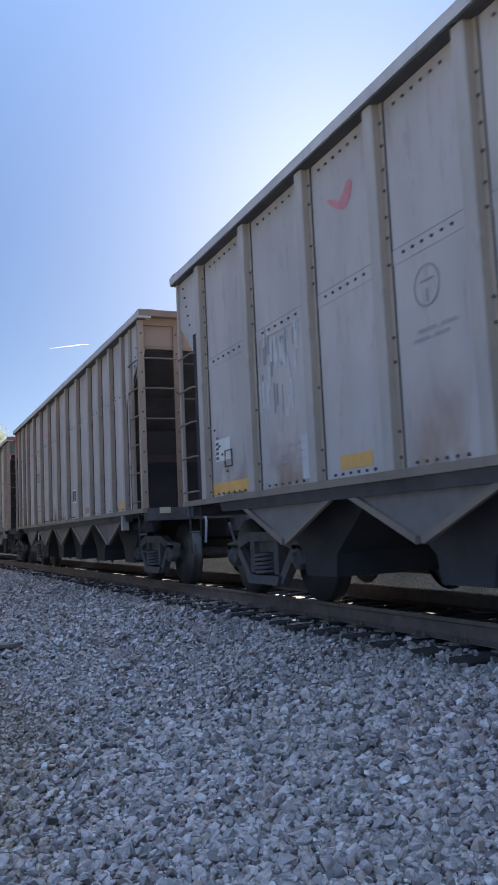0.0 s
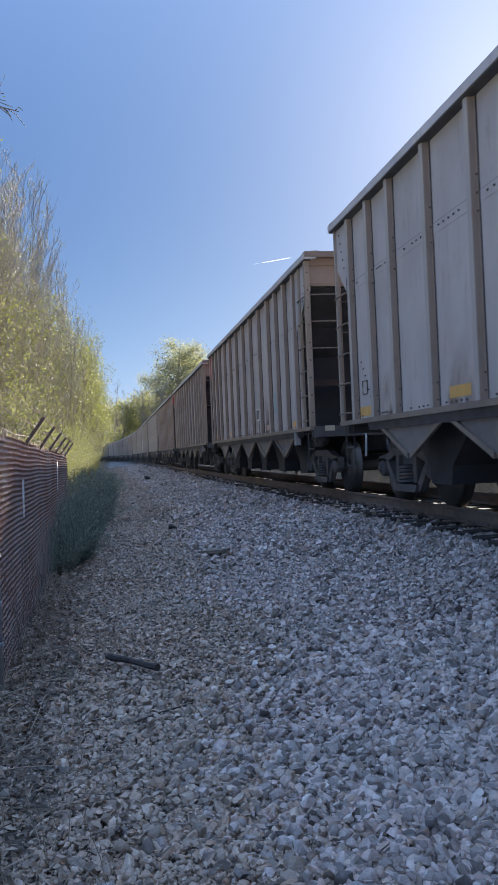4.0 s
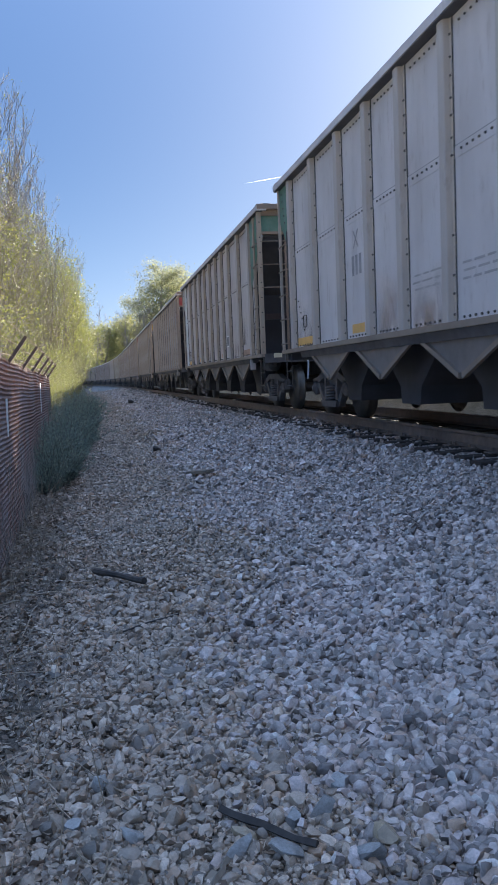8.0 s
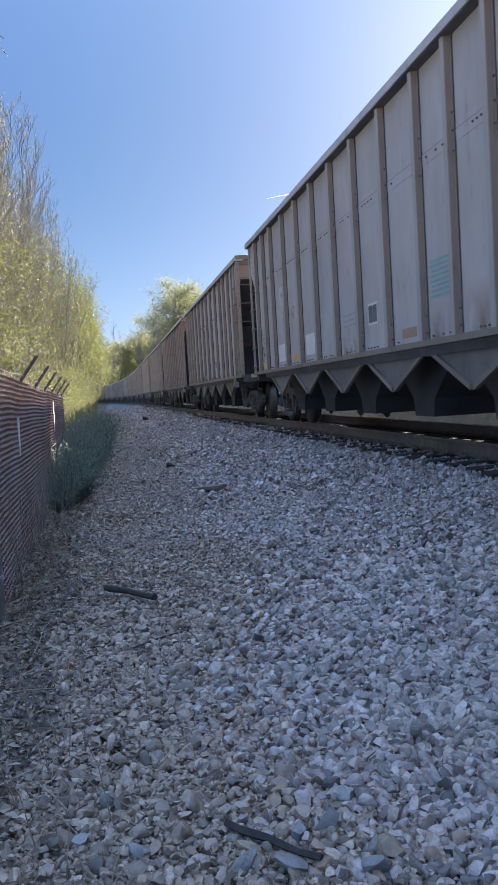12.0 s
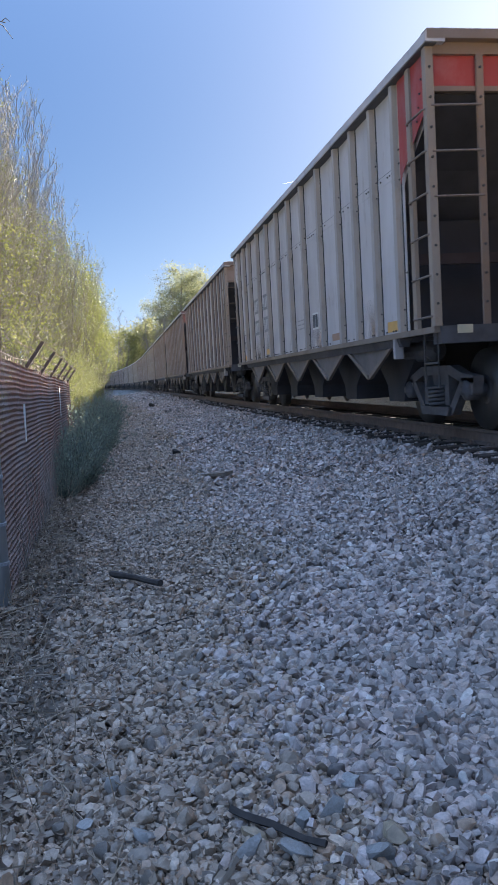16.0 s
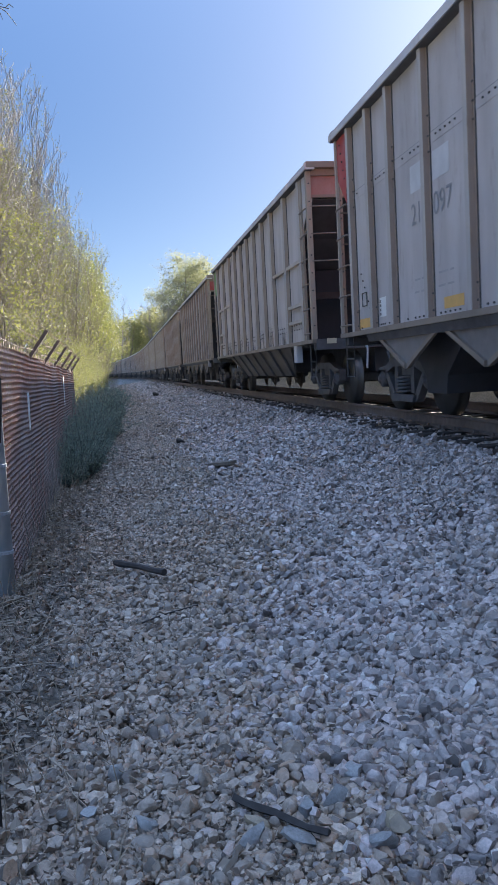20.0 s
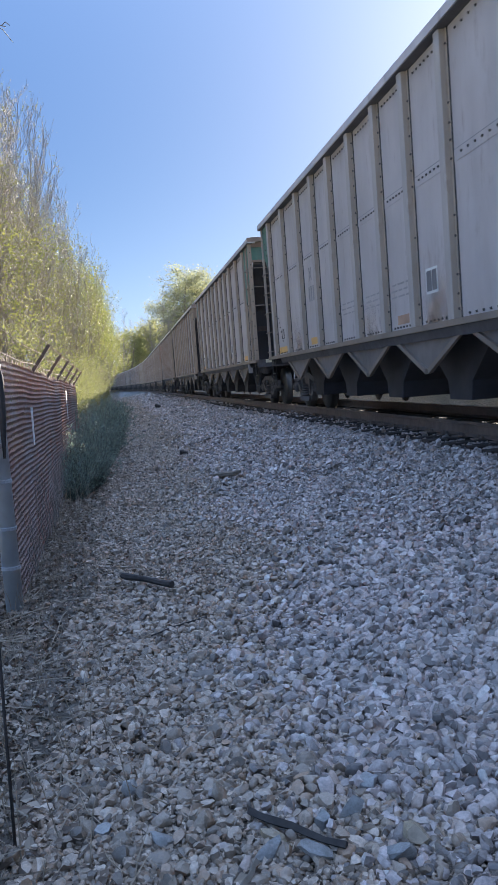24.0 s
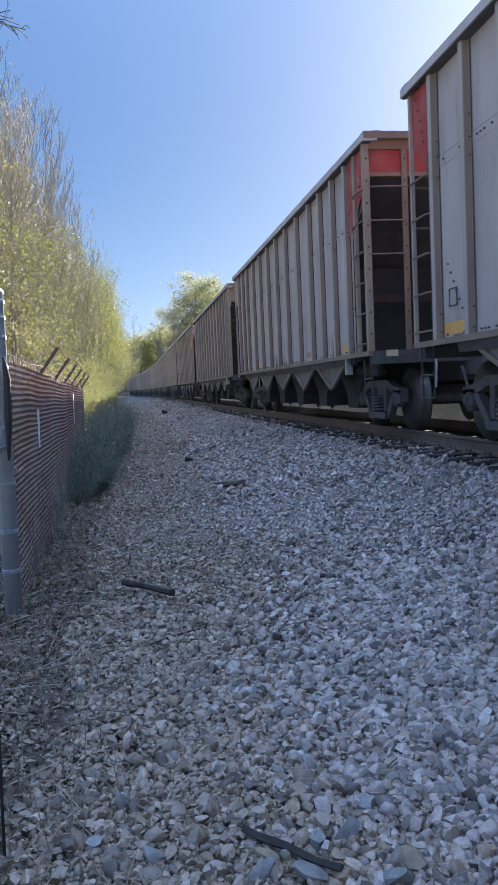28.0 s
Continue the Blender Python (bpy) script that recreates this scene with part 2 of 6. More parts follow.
M["pale_wood"] = simple("weathered_wood", (0.2, 0.165, 0.13), 0.9, 0, 0.35, 25, 0.5, 0.01)
M["straw"] = simple("dry_stem", (0.34, 0.27, 0.2), 0.9, 0, 0.4, 30)
M["white"] = simple("white_paint", (0.75, 0.75, 0.73), 0.6, 0, 0.12, 9)
M["yellow"] = simple("yellow_reflector", (0.72, 0.42, 0.13), 0.55, 0, 0.18, 9)
M["orange"] = simple("faded_orange_paint", (0.55, 0.27, 0.1), 0.7, 0, 0.3, 6)
M["letter"] = simple("black_lettering", (0.17, 0.165, 0.17), 0.7, 0, 0.4, 9)
M["faint"] = simple("faded_lettering", (0.3, 0.29, 0.295), 0.7, 0, 0.25, 9)
M["print"] = simple("worn_small_print", (0.36, 0.34, 0.335), 0.7, 0, 0.25, 9)
M["cream"] = simple("cream_plate", (0.62, 0.57, 0.42), 0.6, 0, 0.15, 9)
M["pink"] = simple("red_mark", (0.6, 0.24, 0.26), 0.7, 0, 0.2, 9)
M["teal"] = simple("teal_paint", (0.24, 0.42, 0.41), 0.7, 0, 0.2, 9)
# the shade under the car is put into this darker panel grey
M["hopper"] = simple("sooty_shaded_hopper_paint", (0.2, 0.175, 0.165), 0.7, 0, 0.35, 4)
M["skirt"] = simple("dusty_skirt_paint", (0.17, 0.15, 0.135), 0.75, 0, 0.35, 3)
M["patch"] = simple("pale_grey_patch", (0.57, 0.56, 0.565), 0.65, 0, 0.15, 5)
M["brown_patch"] = simple("rusty_orange_patch", (0.42, 0.27, 0.19), 0.75, 0, 0.35, 5)
PAINT = [weathered_paint("silver_grey_paint", (0.55, 0.5, 0.485)),
         weathered_paint("warm_grey_paint", (0.545, 0.495, 0.48), grime=0.45),
         weathered_paint("pale_grey_paint", (0.63, 0.59, 0.585), grime=0.25)]
POSTS = [weathered_paint("silver_tan_post", (0.42, 0.345, 0.275), cloud_sheen=0.15),
         weathered_paint("warm_tan_post", (0.4, 0.32, 0.255), grime=0.4, cloud_sheen=0.15),
         weathered_paint("pale_post", (0.53, 0.455, 0.39), grime=0.25, cloud_sheen=0.15)]
M["post_face"] = weathered_paint("grey_post_face", (0.5, 0.45, 0.415), grime=0.35, cloud_sheen=0.2)
SLIM_POSTS = [weathered_paint("brown_grey_post", (0.35, 0.265, 0.215), grime=0.4, cloud_sheen=0.15),
              weathered_paint("rusty_brown_post", (0.33, 0.245, 0.195), grime=0.4, cloud_sheen=0.15),
              weathered_paint("worn_tan_post", (0.49, 0.405, 0.335), grime=0.3, cloud_sheen=0.15)]
PANEL = {
    "tan": weathered_paint("tan_end_panel", (0.34, 0.255, 0.205), cloud_sheen=0.15),
    "red": weathered_paint("red_end_panel", (0.46, 0.075, 0.07), grime=0.35),
    "green": weathered_paint("green_end_panel", (0.1, 0.22, 0.17), grime=0.35),
    "lime": weathered_paint("light_green_end_panel", (0.25, 0.42, 0.16), grime=0.3),
    "yellow": weathered_paint("yellow_end_panel", (0.55, 0.36, 0.08), grime=0.4),
    "grey": PAINT[0],
    "pink": weathered_paint("faded_red_end_panel", (0.42, 0.2, 0.17), grime=0.4),
}


def soil_build(nt, b):
    v = coords(nt, world_space=True)
    n1, n2, n3 = noise_tex(nt, v, 26, 6, 0.7), noise_tex(nt, v, 1.1, 5, 0.6), noise_tex(nt, v, 0.03, 4, 0.6)
    c = ramp(nt, n1, [(0.28, (0.065, 0.055, 0.048)), (0.5, (0.19, 0.16, 0.135)), (0.75, (0.4, 0.355, 0.31))])
    c = mix(nt, ramp(nt, n2, [(0.4, (0, 0, 0)), (0.65, (0.5, 0.5, 0.5))]), c, (0.06, 0.05, 0.036))
    sx = nt.nodes.new("ShaderNodeSeparateXYZ")
    g = nt.nodes.new("ShaderNodeNewGeometry")
    nt.links.new(g.outputs["Position"], sx.inputs[0])
    # ground off to the left is paled to bounce added light onto the train
    mr = node(nt, "ShaderNodeMapRange", From_Min=-2.5, From_Max=-8.0)
    nt.links.new(sx.outputs[0], mr.inputs[0])
    c = mix(nt, mr.outputs[0], c, ramp(nt, n1, [(0.3, (0.2, 0.185, 0.12)), (0.7, (0.4, 0.36, 0.26))]))
    away = node(nt, "ShaderNodeMapRange", From_Min=24.0, From_Max=60.0)
    nt.links.new(sx.outputs[1], away.inputs[0])
    bed = node(nt, "ShaderNodeMapRange", From_Min=-0.9, From_Max=-0.2)
    nt.links.new(sx.outputs[0], bed.inputs[0])
    both = nt.nodes.new("ShaderNodeMath")
    both.operation = 'MULTIPLY'
    nt.links.new(away.outputs[0], both.inputs[0])
    nt.links.new(bed.outputs[0], both.inputs[1])
    c = mix(nt, both.outputs[0], c, ramp(nt, noise_tex(nt, v, 14, 6, 0.75), [(0.3, (0.1, 0.096, 0.092)), (0.5, (0.25, 0.24, 0.225)), (0.72, (0.44, 0.425, 0.4))]))
    added_bank = node(nt, "ShaderNodeMapRange", From_Min=7.6, From_Max=8.6)
    nt.links.new(sx.outputs[0], added_bank.inputs[0])
    c = mix(nt, added_bank.outputs[0], c, ramp(nt, n1, [(0.3, (0.035, 0.042, 0.026)), (0.7, (0.1, 0.1, 0.065))]))
    nt.links.new(c, b.inputs["Base Color"])
    b.inputs["Roughness"].default_value, b.inputs["Specular IOR Level"].default_value = 0.95, 0.1
    bump(nt, b, n1, 0.8, 0.03)


M["soil"] = material("stony_soil", soil_build)


def leaf_material(name, stops, through=0.4):
    def build(nt, b):
        g = nt.nodes.new("ShaderNodeNewGeometry")
        c = ramp(nt, g.outputs["Random Per Island"], stops)
        oi = nt.nodes.new("ShaderNodeObjectInfo")
        c = mix(nt, 0.35, c, ramp(nt, oi.outputs["Random"], [(0.0, (0.7, 0.75, 0.6)), (1.0, (1.0, 0.95, 0.8))]), 'MULTIPLY')
        nt.links.new(c, b.inputs["Base Color"])
        b.inputs["Roughness"].default_value = 0.6
        t = nt.nodes.new("ShaderNodeBsdfTranslucent")
        nt.links.new(c, t.inputs["Color"])
        m = nt.nodes.new("ShaderNodeMixShader")
        m.inputs[0].default_value = through
        nt.links.new(b.outputs[0], m.inputs[1])
        nt.links.new(t.outputs[0], m.inputs[2])
        nt.links.new(m.outputs[0], nt.nodes["Material Output"].inputs["Surface"])
    return material(name, build)


M["spring_leaf"] = leaf_material("spring_leaf", [(0.0, (0.11, 0.12, 0.04)), (0.5, (0.19, 0.195, 0.055)), (1.0, (0.29, 0.275, 0.085))], 0.42)
M["green_leaf"] = leaf_material("green_leaf", [(0.0, (0.14, 0.155, 0.06)), (0.6, (0.23, 0.235, 0.08)), (1.0, (0.3, 0.28, 0.11))], 0.45)
M["olive_leaf"] = leaf_material("olive_leaf", [(0.0, (0.2, 0.21, 0.11)), (0.6, (0.29, 0.29, 0.15)), (1.0, (0.37, 0.35, 0.2))], 0.5)
M["far_leaf"] = leaf_material("far_leaf", [(0.0, (0.22, 0.22, 0.09)), (0.6, (0.31, 0.3, 0.12)), (1.0, (0.38, 0.34, 0.16))], 0.5)
M["needle"] = leaf_material("evergreen_needle", [(0.0, (0.15, 0.2, 0.18)), (0.7, (0.26, 0.32, 0.27)), (1.0, (0.36, 0.38, 0.29))], 0.35)
M["leaf_litter"] = leaf_material("leaf_litter", [(0.0, (0.11, 0.078, 0.062)), (0.6, (0.26, 0.185, 0.14)), (1.0, (0.5, 0.41, 0.34))], 0.1)
M["twig"] = simple("pale_twig", (0.24, 0.21, 0.185), 0.9, 0, 0.3, 20)


def smear_build(nt, b):
    """Rust run down onto the foot of a sheet, thinning out upwards and to the sides."""
    tc = nt.nodes.new("ShaderNodeTexCoord")
    sp = nt.nodes.new("ShaderNodeSeparateXYZ")
    nt.links.new(tc.outputs["Generated"], sp.inputs[0])

    def calc(op, a, c=None):
        m = nt.nodes.new("ShaderNodeMath")
        m.operation, m.use_clamp = op, True
        for k, v in enumerate((a, c)):
            if isinstance(v, (int, float)):
                m.inputs[k].default_value = v
            elif v is not None:
                nt.links.new(v, m.inputs[k])
        return m.outputs[0]
    up = calc('POWER', calc('SUBTRACT', 1.0, sp.outputs[2]), 1.6)
    side = calc('MULTIPLY', calc('MULTIPLY', sp.outputs[1], calc('SUBTRACT', 1.0, sp.outputs[1])), 4.0)
    patchy = ramp(nt, noise_tex(nt, coords(nt, (1, 1.6, 0.9)), 1.9, 4, 0.55), [(0.36, (0, 0, 0)), (0.7, (1, 1, 1))])
    fac = calc('MULTIPLY', calc('MULTIPLY', calc('MULTIPLY', up, side), patchy), 0.6)
    nt.links.new(ramp(nt, noise_tex(nt, coords(nt), 9, 4, 0.6), [(0.35, (0.42, 0.25, 0.15)), (0.7, (0.6, 0.4, 0.25))]), b.inputs["Base Color"])
    b.inputs["Roughness"].default_value = 0.8
    nt.links.new(fac, b.inputs["Alpha"])


M["rust_smear"] = material("rust_smear", smear_build)

# ---- mesh helpers ----
def mesh_from(name, verts, faces, mats, smooth=False, mat_index=None):
    me = bpy.data.meshes.new(name)
    me.from_pydata([tuple(v) for v in verts], [], faces)
    for m in mats if isinstance(mats, (list, tuple)) else [mats]:
        me.materials.append(m)
    if mat_index is not None:
        me.polygons.foreach_set("material_index", mat_index)
    if smooth:
        me.polygons.foreach_set("use_smooth", [True] * len(me.polygons))
    me.update()
    return me


def tri_mesh(name, verts, tris, mat):
    """A mesh from arrays: verts (n, 3), tris (m, k)."""
    me = bpy.data.meshes.new(name)
    k = tris.shape[1]
    me.vertices.add(len(verts))
    me.vertices.foreach_set("co", np.asarray(verts, np.float32).ravel())
    me.loops.add(tris.size)
    me.loops.foreach_set("vertex_index", np.asarray(tris, np.int32).ravel())
    me.polygons.add(len(tris))
    me.polygons.foreach_set("loop_start", np.arange(len(tris), dtype=np.int32) * k)
    me.materials.append(mat)
    me.polygons.foreach_set("use_smooth", [False] * len(tris))
    me.update(calc_edges=True)
    return me


class Shape:
    """Collects simple solids into one mesh."""
    def __init__(self):
        self.v, self.f = [], []

    def add(self, verts, faces):
        n = len(self.v)
        self.v += [Vector(v) for v in verts]
        self.f += [tuple(i + n for i in f) for f in faces]
        return self

    def box(self, x0, x1, y0, y1, z0, z1, m=None):
        vs = [Vector((x, y, z)) for z in (z0, z1) for y in (y0, y1) for x in (x0, x1)]
        if m is not None:
            vs = [m @ v for v in vs]
        return self.add(vs, [(0, 2, 3, 1), (4, 5, 7, 6), (0, 1, 5, 4), (2, 6, 7, 3), (0, 4, 6, 2), (1, 3, 7, 5)])

    def chamfer_box(self, x0, x1, y0, y1, z0, z1, c=0.01):
        """A box whose edges along z are cut off."""
        prof = [(x0 + c, y0), (x1 - c, y0), (x1, y0 + c), (x1, y1 - c), (x1 - c, y1), (x0 + c, y1), (x0, y1 - c), (x0, y0 + c)]
        return self.prism([(x, y, z0) for x, y in prof], (0, 0, z1 - z0))

    def prism(self, loop, way):
        """A closed loop of points, pushed along way, with both ends shut."""
        n, w = len(loop), Vector(way)
        vs = [Vector(p) for p in loop] + [Vector(p) + w for p in loop]
        fs = [tuple(range(n))[::-1], tuple(range(n, 2 * n))]
        fs += [(i, (i + 1) % n, n + (i + 1) % n, n + i) for i in range(n)]
        return self.add(vs, fs)

    def tube(self, pts, radius, sides=6, caps=True):
        pts = [Vector(p) for p in pts]
        rs = radius if isinstance(radius, (list, tuple)) else [radius] * len(pts)
        vs, fs = [], []
        for i, p in enumerate(pts):
            d = (pts[min(i + 1, len(pts) - 1)] - pts[max(i - 1, 0)]).normalized()
            a = d.orthogonal().normalized() if abs(d.z) > 0.9 else d.cross(Vector((0, 0, 1))).normalized()
            b = d.cross(a)
            for k in range(sides):
                t = 2 * math.pi * k / sides
                vs.append(p + rs[i] * (math.cos(t) * a + math.sin(t) * b))
        for i in range(len(pts) - 1):
            for k in range(sides):
                k2 = (k + 1) % sides
                fs.append((i * sides + k, i * sides + k2, (i + 1) * sides + k2, (i + 1) * sides + k))
        if caps:
            fs += [tuple(range(sides))[::-1], tuple((len(pts) - 1) * sides + k for k in range(sides))]
        return self.add(vs, fs)

    def lathe(self, centre, prof, sides=24, axis='x'):
        """prof: (radius, along) pairs, turned round an axis."""
        c, vs, fs = Vector(centre), [], []
        for r, h in prof:
            for k in range(sides):
                t = 2 * math.pi * k / sides
                a, b = r * math.cos(t), r * math.sin(t)
                vs.append(c + Vector({'x': (h, a, b), 'y': (a, h, b), 'z': (a, b, h)}[axis]))
        for i in range(len(prof) - 1):
            for k in range(sides):
                k2 = (k + 1) % sides
                fs.append((i * sides + k, i * sides + k2, (i + 1) * sides + k2, (i + 1) * sides + k))
        fs += [tuple(range(sides))[::-1], tuple((len(prof) - 1) * sides + k for k in range(sides))]
        return self.add(vs, fs)

    def mesh(self, name, mat, smooth=False):
        me = mesh_from(name, self.v, self.f, mat, smooth)
        bm = bmesh.new()
        bm.from_mesh(me)
        bmesh.ops.recalc_face_normals(bm, faces=bm.faces)
        bm.to_mesh(me)
        bm.free()
        return me


def part(name, shape, mat, parent, label="", at=None, smooth=False):
    """One mesh object under a thing or a part. shape: a Shape, or a mesh that is shared."""
    me = shape.mesh(name, mat, smooth) if isinstance(shape, Shape) else shape
    ob = new(name, me)
    ob.parent = parent
    if at is not None:
        ob.matrix_basis = at
    if label:
        tagged(ob, label)
    return ob


# ---- ground ----
def ground_z(x, y):
    """The ground's height: level under the track, ballast shoulders, a flat path, a low verge."""
    u = x + track_shift(y)
    # from 8 m out, a high added bank, hidden by the train, blocks low sun
    pts = ((-60, -0.9), (-6, -0.8), (-2, -0.66), (-1.0, -0.635), (0.0, -0.61), (1.1, -0.57), (1.9, -0.47), (3.3, -0.27), (3.75, -0.225),
           (6.0, -0.225), (6.3, -0.26), (7.4, -0.5), (8.0, -0.45), (9.6, 2.7), (11.5, 5.0), (14, 7.0), (60, 7.6))
    for (a, za), (b, zb) in zip(pts, pts[1:]):
        if u <= b:
            t = max(0.0, min(1.0, (u - a) / (b - a)))
            z = za + (zb - za) * t
            break
    else:
        z = pts[-1][1]
    if -9 < u < 3.9:
        z += 0.035 * noise.noise((x * 0.7, y * 0.5, 0.0)) * min(1.0, max(0.0, (3.7 - u) / 1.5))
        z += 0.014 * noise.noise((x * 4.0, y * 4.0, 3.0)) * (1.0 if u < 3.3 else 0.2)
    return z


def build_ground():
    xs = [-3000, -1200, -400, -150, -60, -35, -20, -12, -8, -6, -4.5, -3.4, -2.6, -2.0] + [-1.8 + 0.12 * i for i in range(48)]
    xs += [4.2, 5.0, 5.6, 6.0, 6.3, 6.7, 7.3, 8.0, 8.4, 9.0, 9.6, 10.5, 11.5, 14, 18, 25, 40, 60, 120, 300, 900, 3000]
    ys = [-3000, -900, -250, -80, -30, -10, -5, -3, -1] + [0.0 + 0.15 * i for i in range(80)] + [12 + 0.4 * i for i in range(45)]
    ys += [30 + 2.0 * i for i in range(36)] + [105 + 8 * i for i in range(25)] + [330, 420, 600, 1000, 3000]
    vs = [(x - (track_shift(y) if abs(x) < 61 and y < 320 else 0), y, ground_z(x - (track_shift(y) if y < 320 else 0), y)) for y in ys for x in xs]
    n = len(xs)
    fs = [(j * n + i, j * n + i + 1, (j + 1) * n + i + 1, (j + 1) * n + i) for j in range(len(ys) - 1) for i in range(n - 1)]
    ob = new("ground", mesh_from("ground", vs, fs, M["soil"], True))
    tagged(ob, "stony brown soil and gravel verge beside the railway", "ground", kind="structure")
    return ob


ground = build_ground()


# ---- track ----
def track_matrix(s, dx=0.0, dz=0.0):
    x, y, a = track_at(s)
    return pose(x, y, 0, 0, 0, math.degrees(a)) @ Matrix.Translation((dx, 0, dz))


def build_track():
    track = tagged(new("railway_track"), "rusty steel rails spiked to dark creosoted timber sleepers", "railway track", kind="structure")
    stations = [-60, -30] + [i * 5.0 for i in range(-4, 19)] + [95 + 8 * i for i in range(40)]
    side = [(-0.07, -0.18), (-0.07, -0.17), (-0.012, -0.145), (-0.01, -0.045), (-0.037, -0.035), (-0.037, -0.006), (-0.03, -0.001)]
    prof = side + [(-x, z) for x, z in side[::-1]]
    for sx in (-0.755, 0.755):
        vs, fs, mi = [], [], []
        for s in stations:
            m = track_matrix(s, sx)
            vs += [m @ Vector((x, 0, z)) for x, z in prof]
        k = len(prof)
        for j in range(len(stations) - 1):
            for i in range(k):
                i2 = (i + 1) % k
                fs.append((j * k + i, j * k + i2, (j + 1) * k + i2, (j + 1) * k + i))
                mi.append(1 if i == len(side) - 1 else 0)
        rail = new("rail", mesh_from("rail", vs, fs, [M["rail"], M["railtop"]], False, mi))
        rail.parent = track
        tagged(rail, "brown rusted rail with a polished running surface")
    return track


track = build_track()


def build_ties():
    """Sleepers with their plates and spikes, each a piece of its own along the stretch that is passed nearest."""
    rng = random.Random(4)
    meshes = []
    for k in range(4):
        sh = Shape()
        n, L, vs, fs = 9, 2.62, [], []
        for i in range(n):
            x = -L / 2 + L * i / (n - 1)
            w, h = 0.115 + rng.uniform(-0.006, 0.006), rng.uniform(-0.006, 0.004)
            vs += [(x, -w, -0.36), (x, w, -0.36), (x, w, -0.195 + h), (x, w - 0.015, -0.183 + h), (x, -w + 0.015, -0.183 + h), (x, -w, -0.195 + h)]
        for i in range(n - 1):
            for j in range(6):
                j2 = (j + 1) % 6
                fs.append((i * 6 + j, i * 6 + j2, i * 6 + 6 + j2, i * 6 + 6 + j))
        fs += [(5, 4, 3, 2, 1, 0), tuple((n - 1) * 6 + j for j in range(6))]
        sh.add(vs, fs)
        meshes.append(sh.mesh("tie", M["tie"]))
    plate = Shape()
    plate.box(-0.19, 0.19, -0.09, 0.09, -0.182, -0.168)
    for px in (-0.1, 0.1):
        for py in (-0.06, 0.06):
            plate.lathe((px, py, -0.168), [(0.014, 0), (0.018, 0.012), (0.018, 0.03), (0.008, 0.036)], 6, 'z')
    plate_mesh = plate.mesh("tie_plate", M["rail"])
    s, i = -6.0, 0
    while s < 100:
        m = track_matrix(s, rng.uniform(-0.05, 0.05), rng.uniform(-0.006, 0.006)) @ pose(0, 0, 0, 0, 0, rng.uniform(-1.2, 1.2))
        ob = new("tie", meshes[i % 4])
        ob.parent, ob.matrix_basis = track, m
        if s < 20:
            pl = new("tie_plate", plate_mesh)
            pl.parent, pl.matrix_basis = track, track_matrix(s, -0.755)
        s += 0.52 + rng.uniform(-0.03, 0.03)
        i += 1

# ---- coal hopper cars ----
# Car space: y along the car (towards +y is the end seen last), x across, z = 0 at the rail top.
RIM_TOP, RIM_LOW, SILL_TOP, SILL_LOW = 4.13, 4.015, 1.165, 1.1
RIM_LENGTH = {"wide": 14.63, "slim": 14.15, "skirt": 14.3}
BUILD = {"now": "wide"}


def half():
    """Half the top rim's length of the kind of car in hand."""
    return RIM_LENGTH[BUILD["now"]] / 2


SHEET_X, POST_X, RIM_X = 1.472, 1.555, 1.6
SEAM_Z = {"wide": 2.8, "slim": 3.1, "skirt": 2.8}


def mirrored(kind, offsets):
    """Places along the car from their distances to its end, the middle, and the same mirrored."""
    h = RIM_LENGTH[kind] / 2
    return [h - o for o in offsets] + [0.0] + [o - h for o in reversed(offsets)]


def along(kind, offsets):
    """Places along the car from their distances to its +y end."""
    return [RIM_LENGTH[kind] / 2 - o for o in offsets]


# two builds of car: eleven wide riveted posts a side, or thirteen slimmer ones
POST_Y = {"wide": along("wide", [0.86, 2.27, 3.63, 4.83, 5.95, 7.13, 8.28, 9.35, 10.45, 11.85, 13.25]), "slim": along("slim", [0.75, 1.6, 2.43, 3.58, 4.7, 5.85, 6.98, 8.1, 9.25, 10.35, 11.2, 12.06, 12.9]), "skirt": mirrored("skirt", [0.91, 2.31, 3.75, 4.9, 6.07])}
HOPPER_Y = {"wide": mirrored("wide", [2.85, 5.08]), "slim": mirrored("slim", [2.7, 4.9])}


def post_shape(z0=SILL_TOP, z1=RIM_LOW, width=0.135, flange=0.06):
    """A pressed hat-section side post; its outer side faces -x."""
    w, f, d = width / 2, flange, POST_X - SHEET_X
    loop = [(0, -w - f), (-0.016, -w - f), (-0.016, -w - 0.015), (-d + 0.012, -w), (-d, -w + 0.014), (-d, w - 0.014), (-d + 0.012, w), (-0.016, w + 0.015), (-0.016, w + f), (0, w + f)]
    return Shape().prism([(x, y, z0) for x, y in loop], (0, 0, z1 - z0))


def post_mesh(mat, **sizes):
    """The post's mesh: brown flanges and cheeks, a grey outer face, a dark line painting the shadow gap along the
    flange edge.
    """
    sh = post_shape(**sizes)
    mesh = sh.mesh("side_post", mat)
    mesh.materials.append(M["post_face"])
    mesh.materials.append(M["bolt"])
    depth, edge = -(POST_X - SHEET_X), min(v[1] for v in sh.v)
    for p in mesh.polygons:
        corners = [mesh.vertices[i].co for i in p.vertices]
        if all(c.x < depth + 0.013 for c in corners):
            p.material_index = 1
        elif all(abs(c.y - edge) < 1e-4 for c in corners):
            p.material_index = 2
    return mesh


def bolt_rows(points, r=0.016, h=0.014):
    """Bolt heads standing out towards -x."""
    sh = Shape()
    for x, y, z in points:
        sh.lathe((x, y, z), [(r, 0.0), (r * 0.8, -h)], 5, 'x')
    return sh


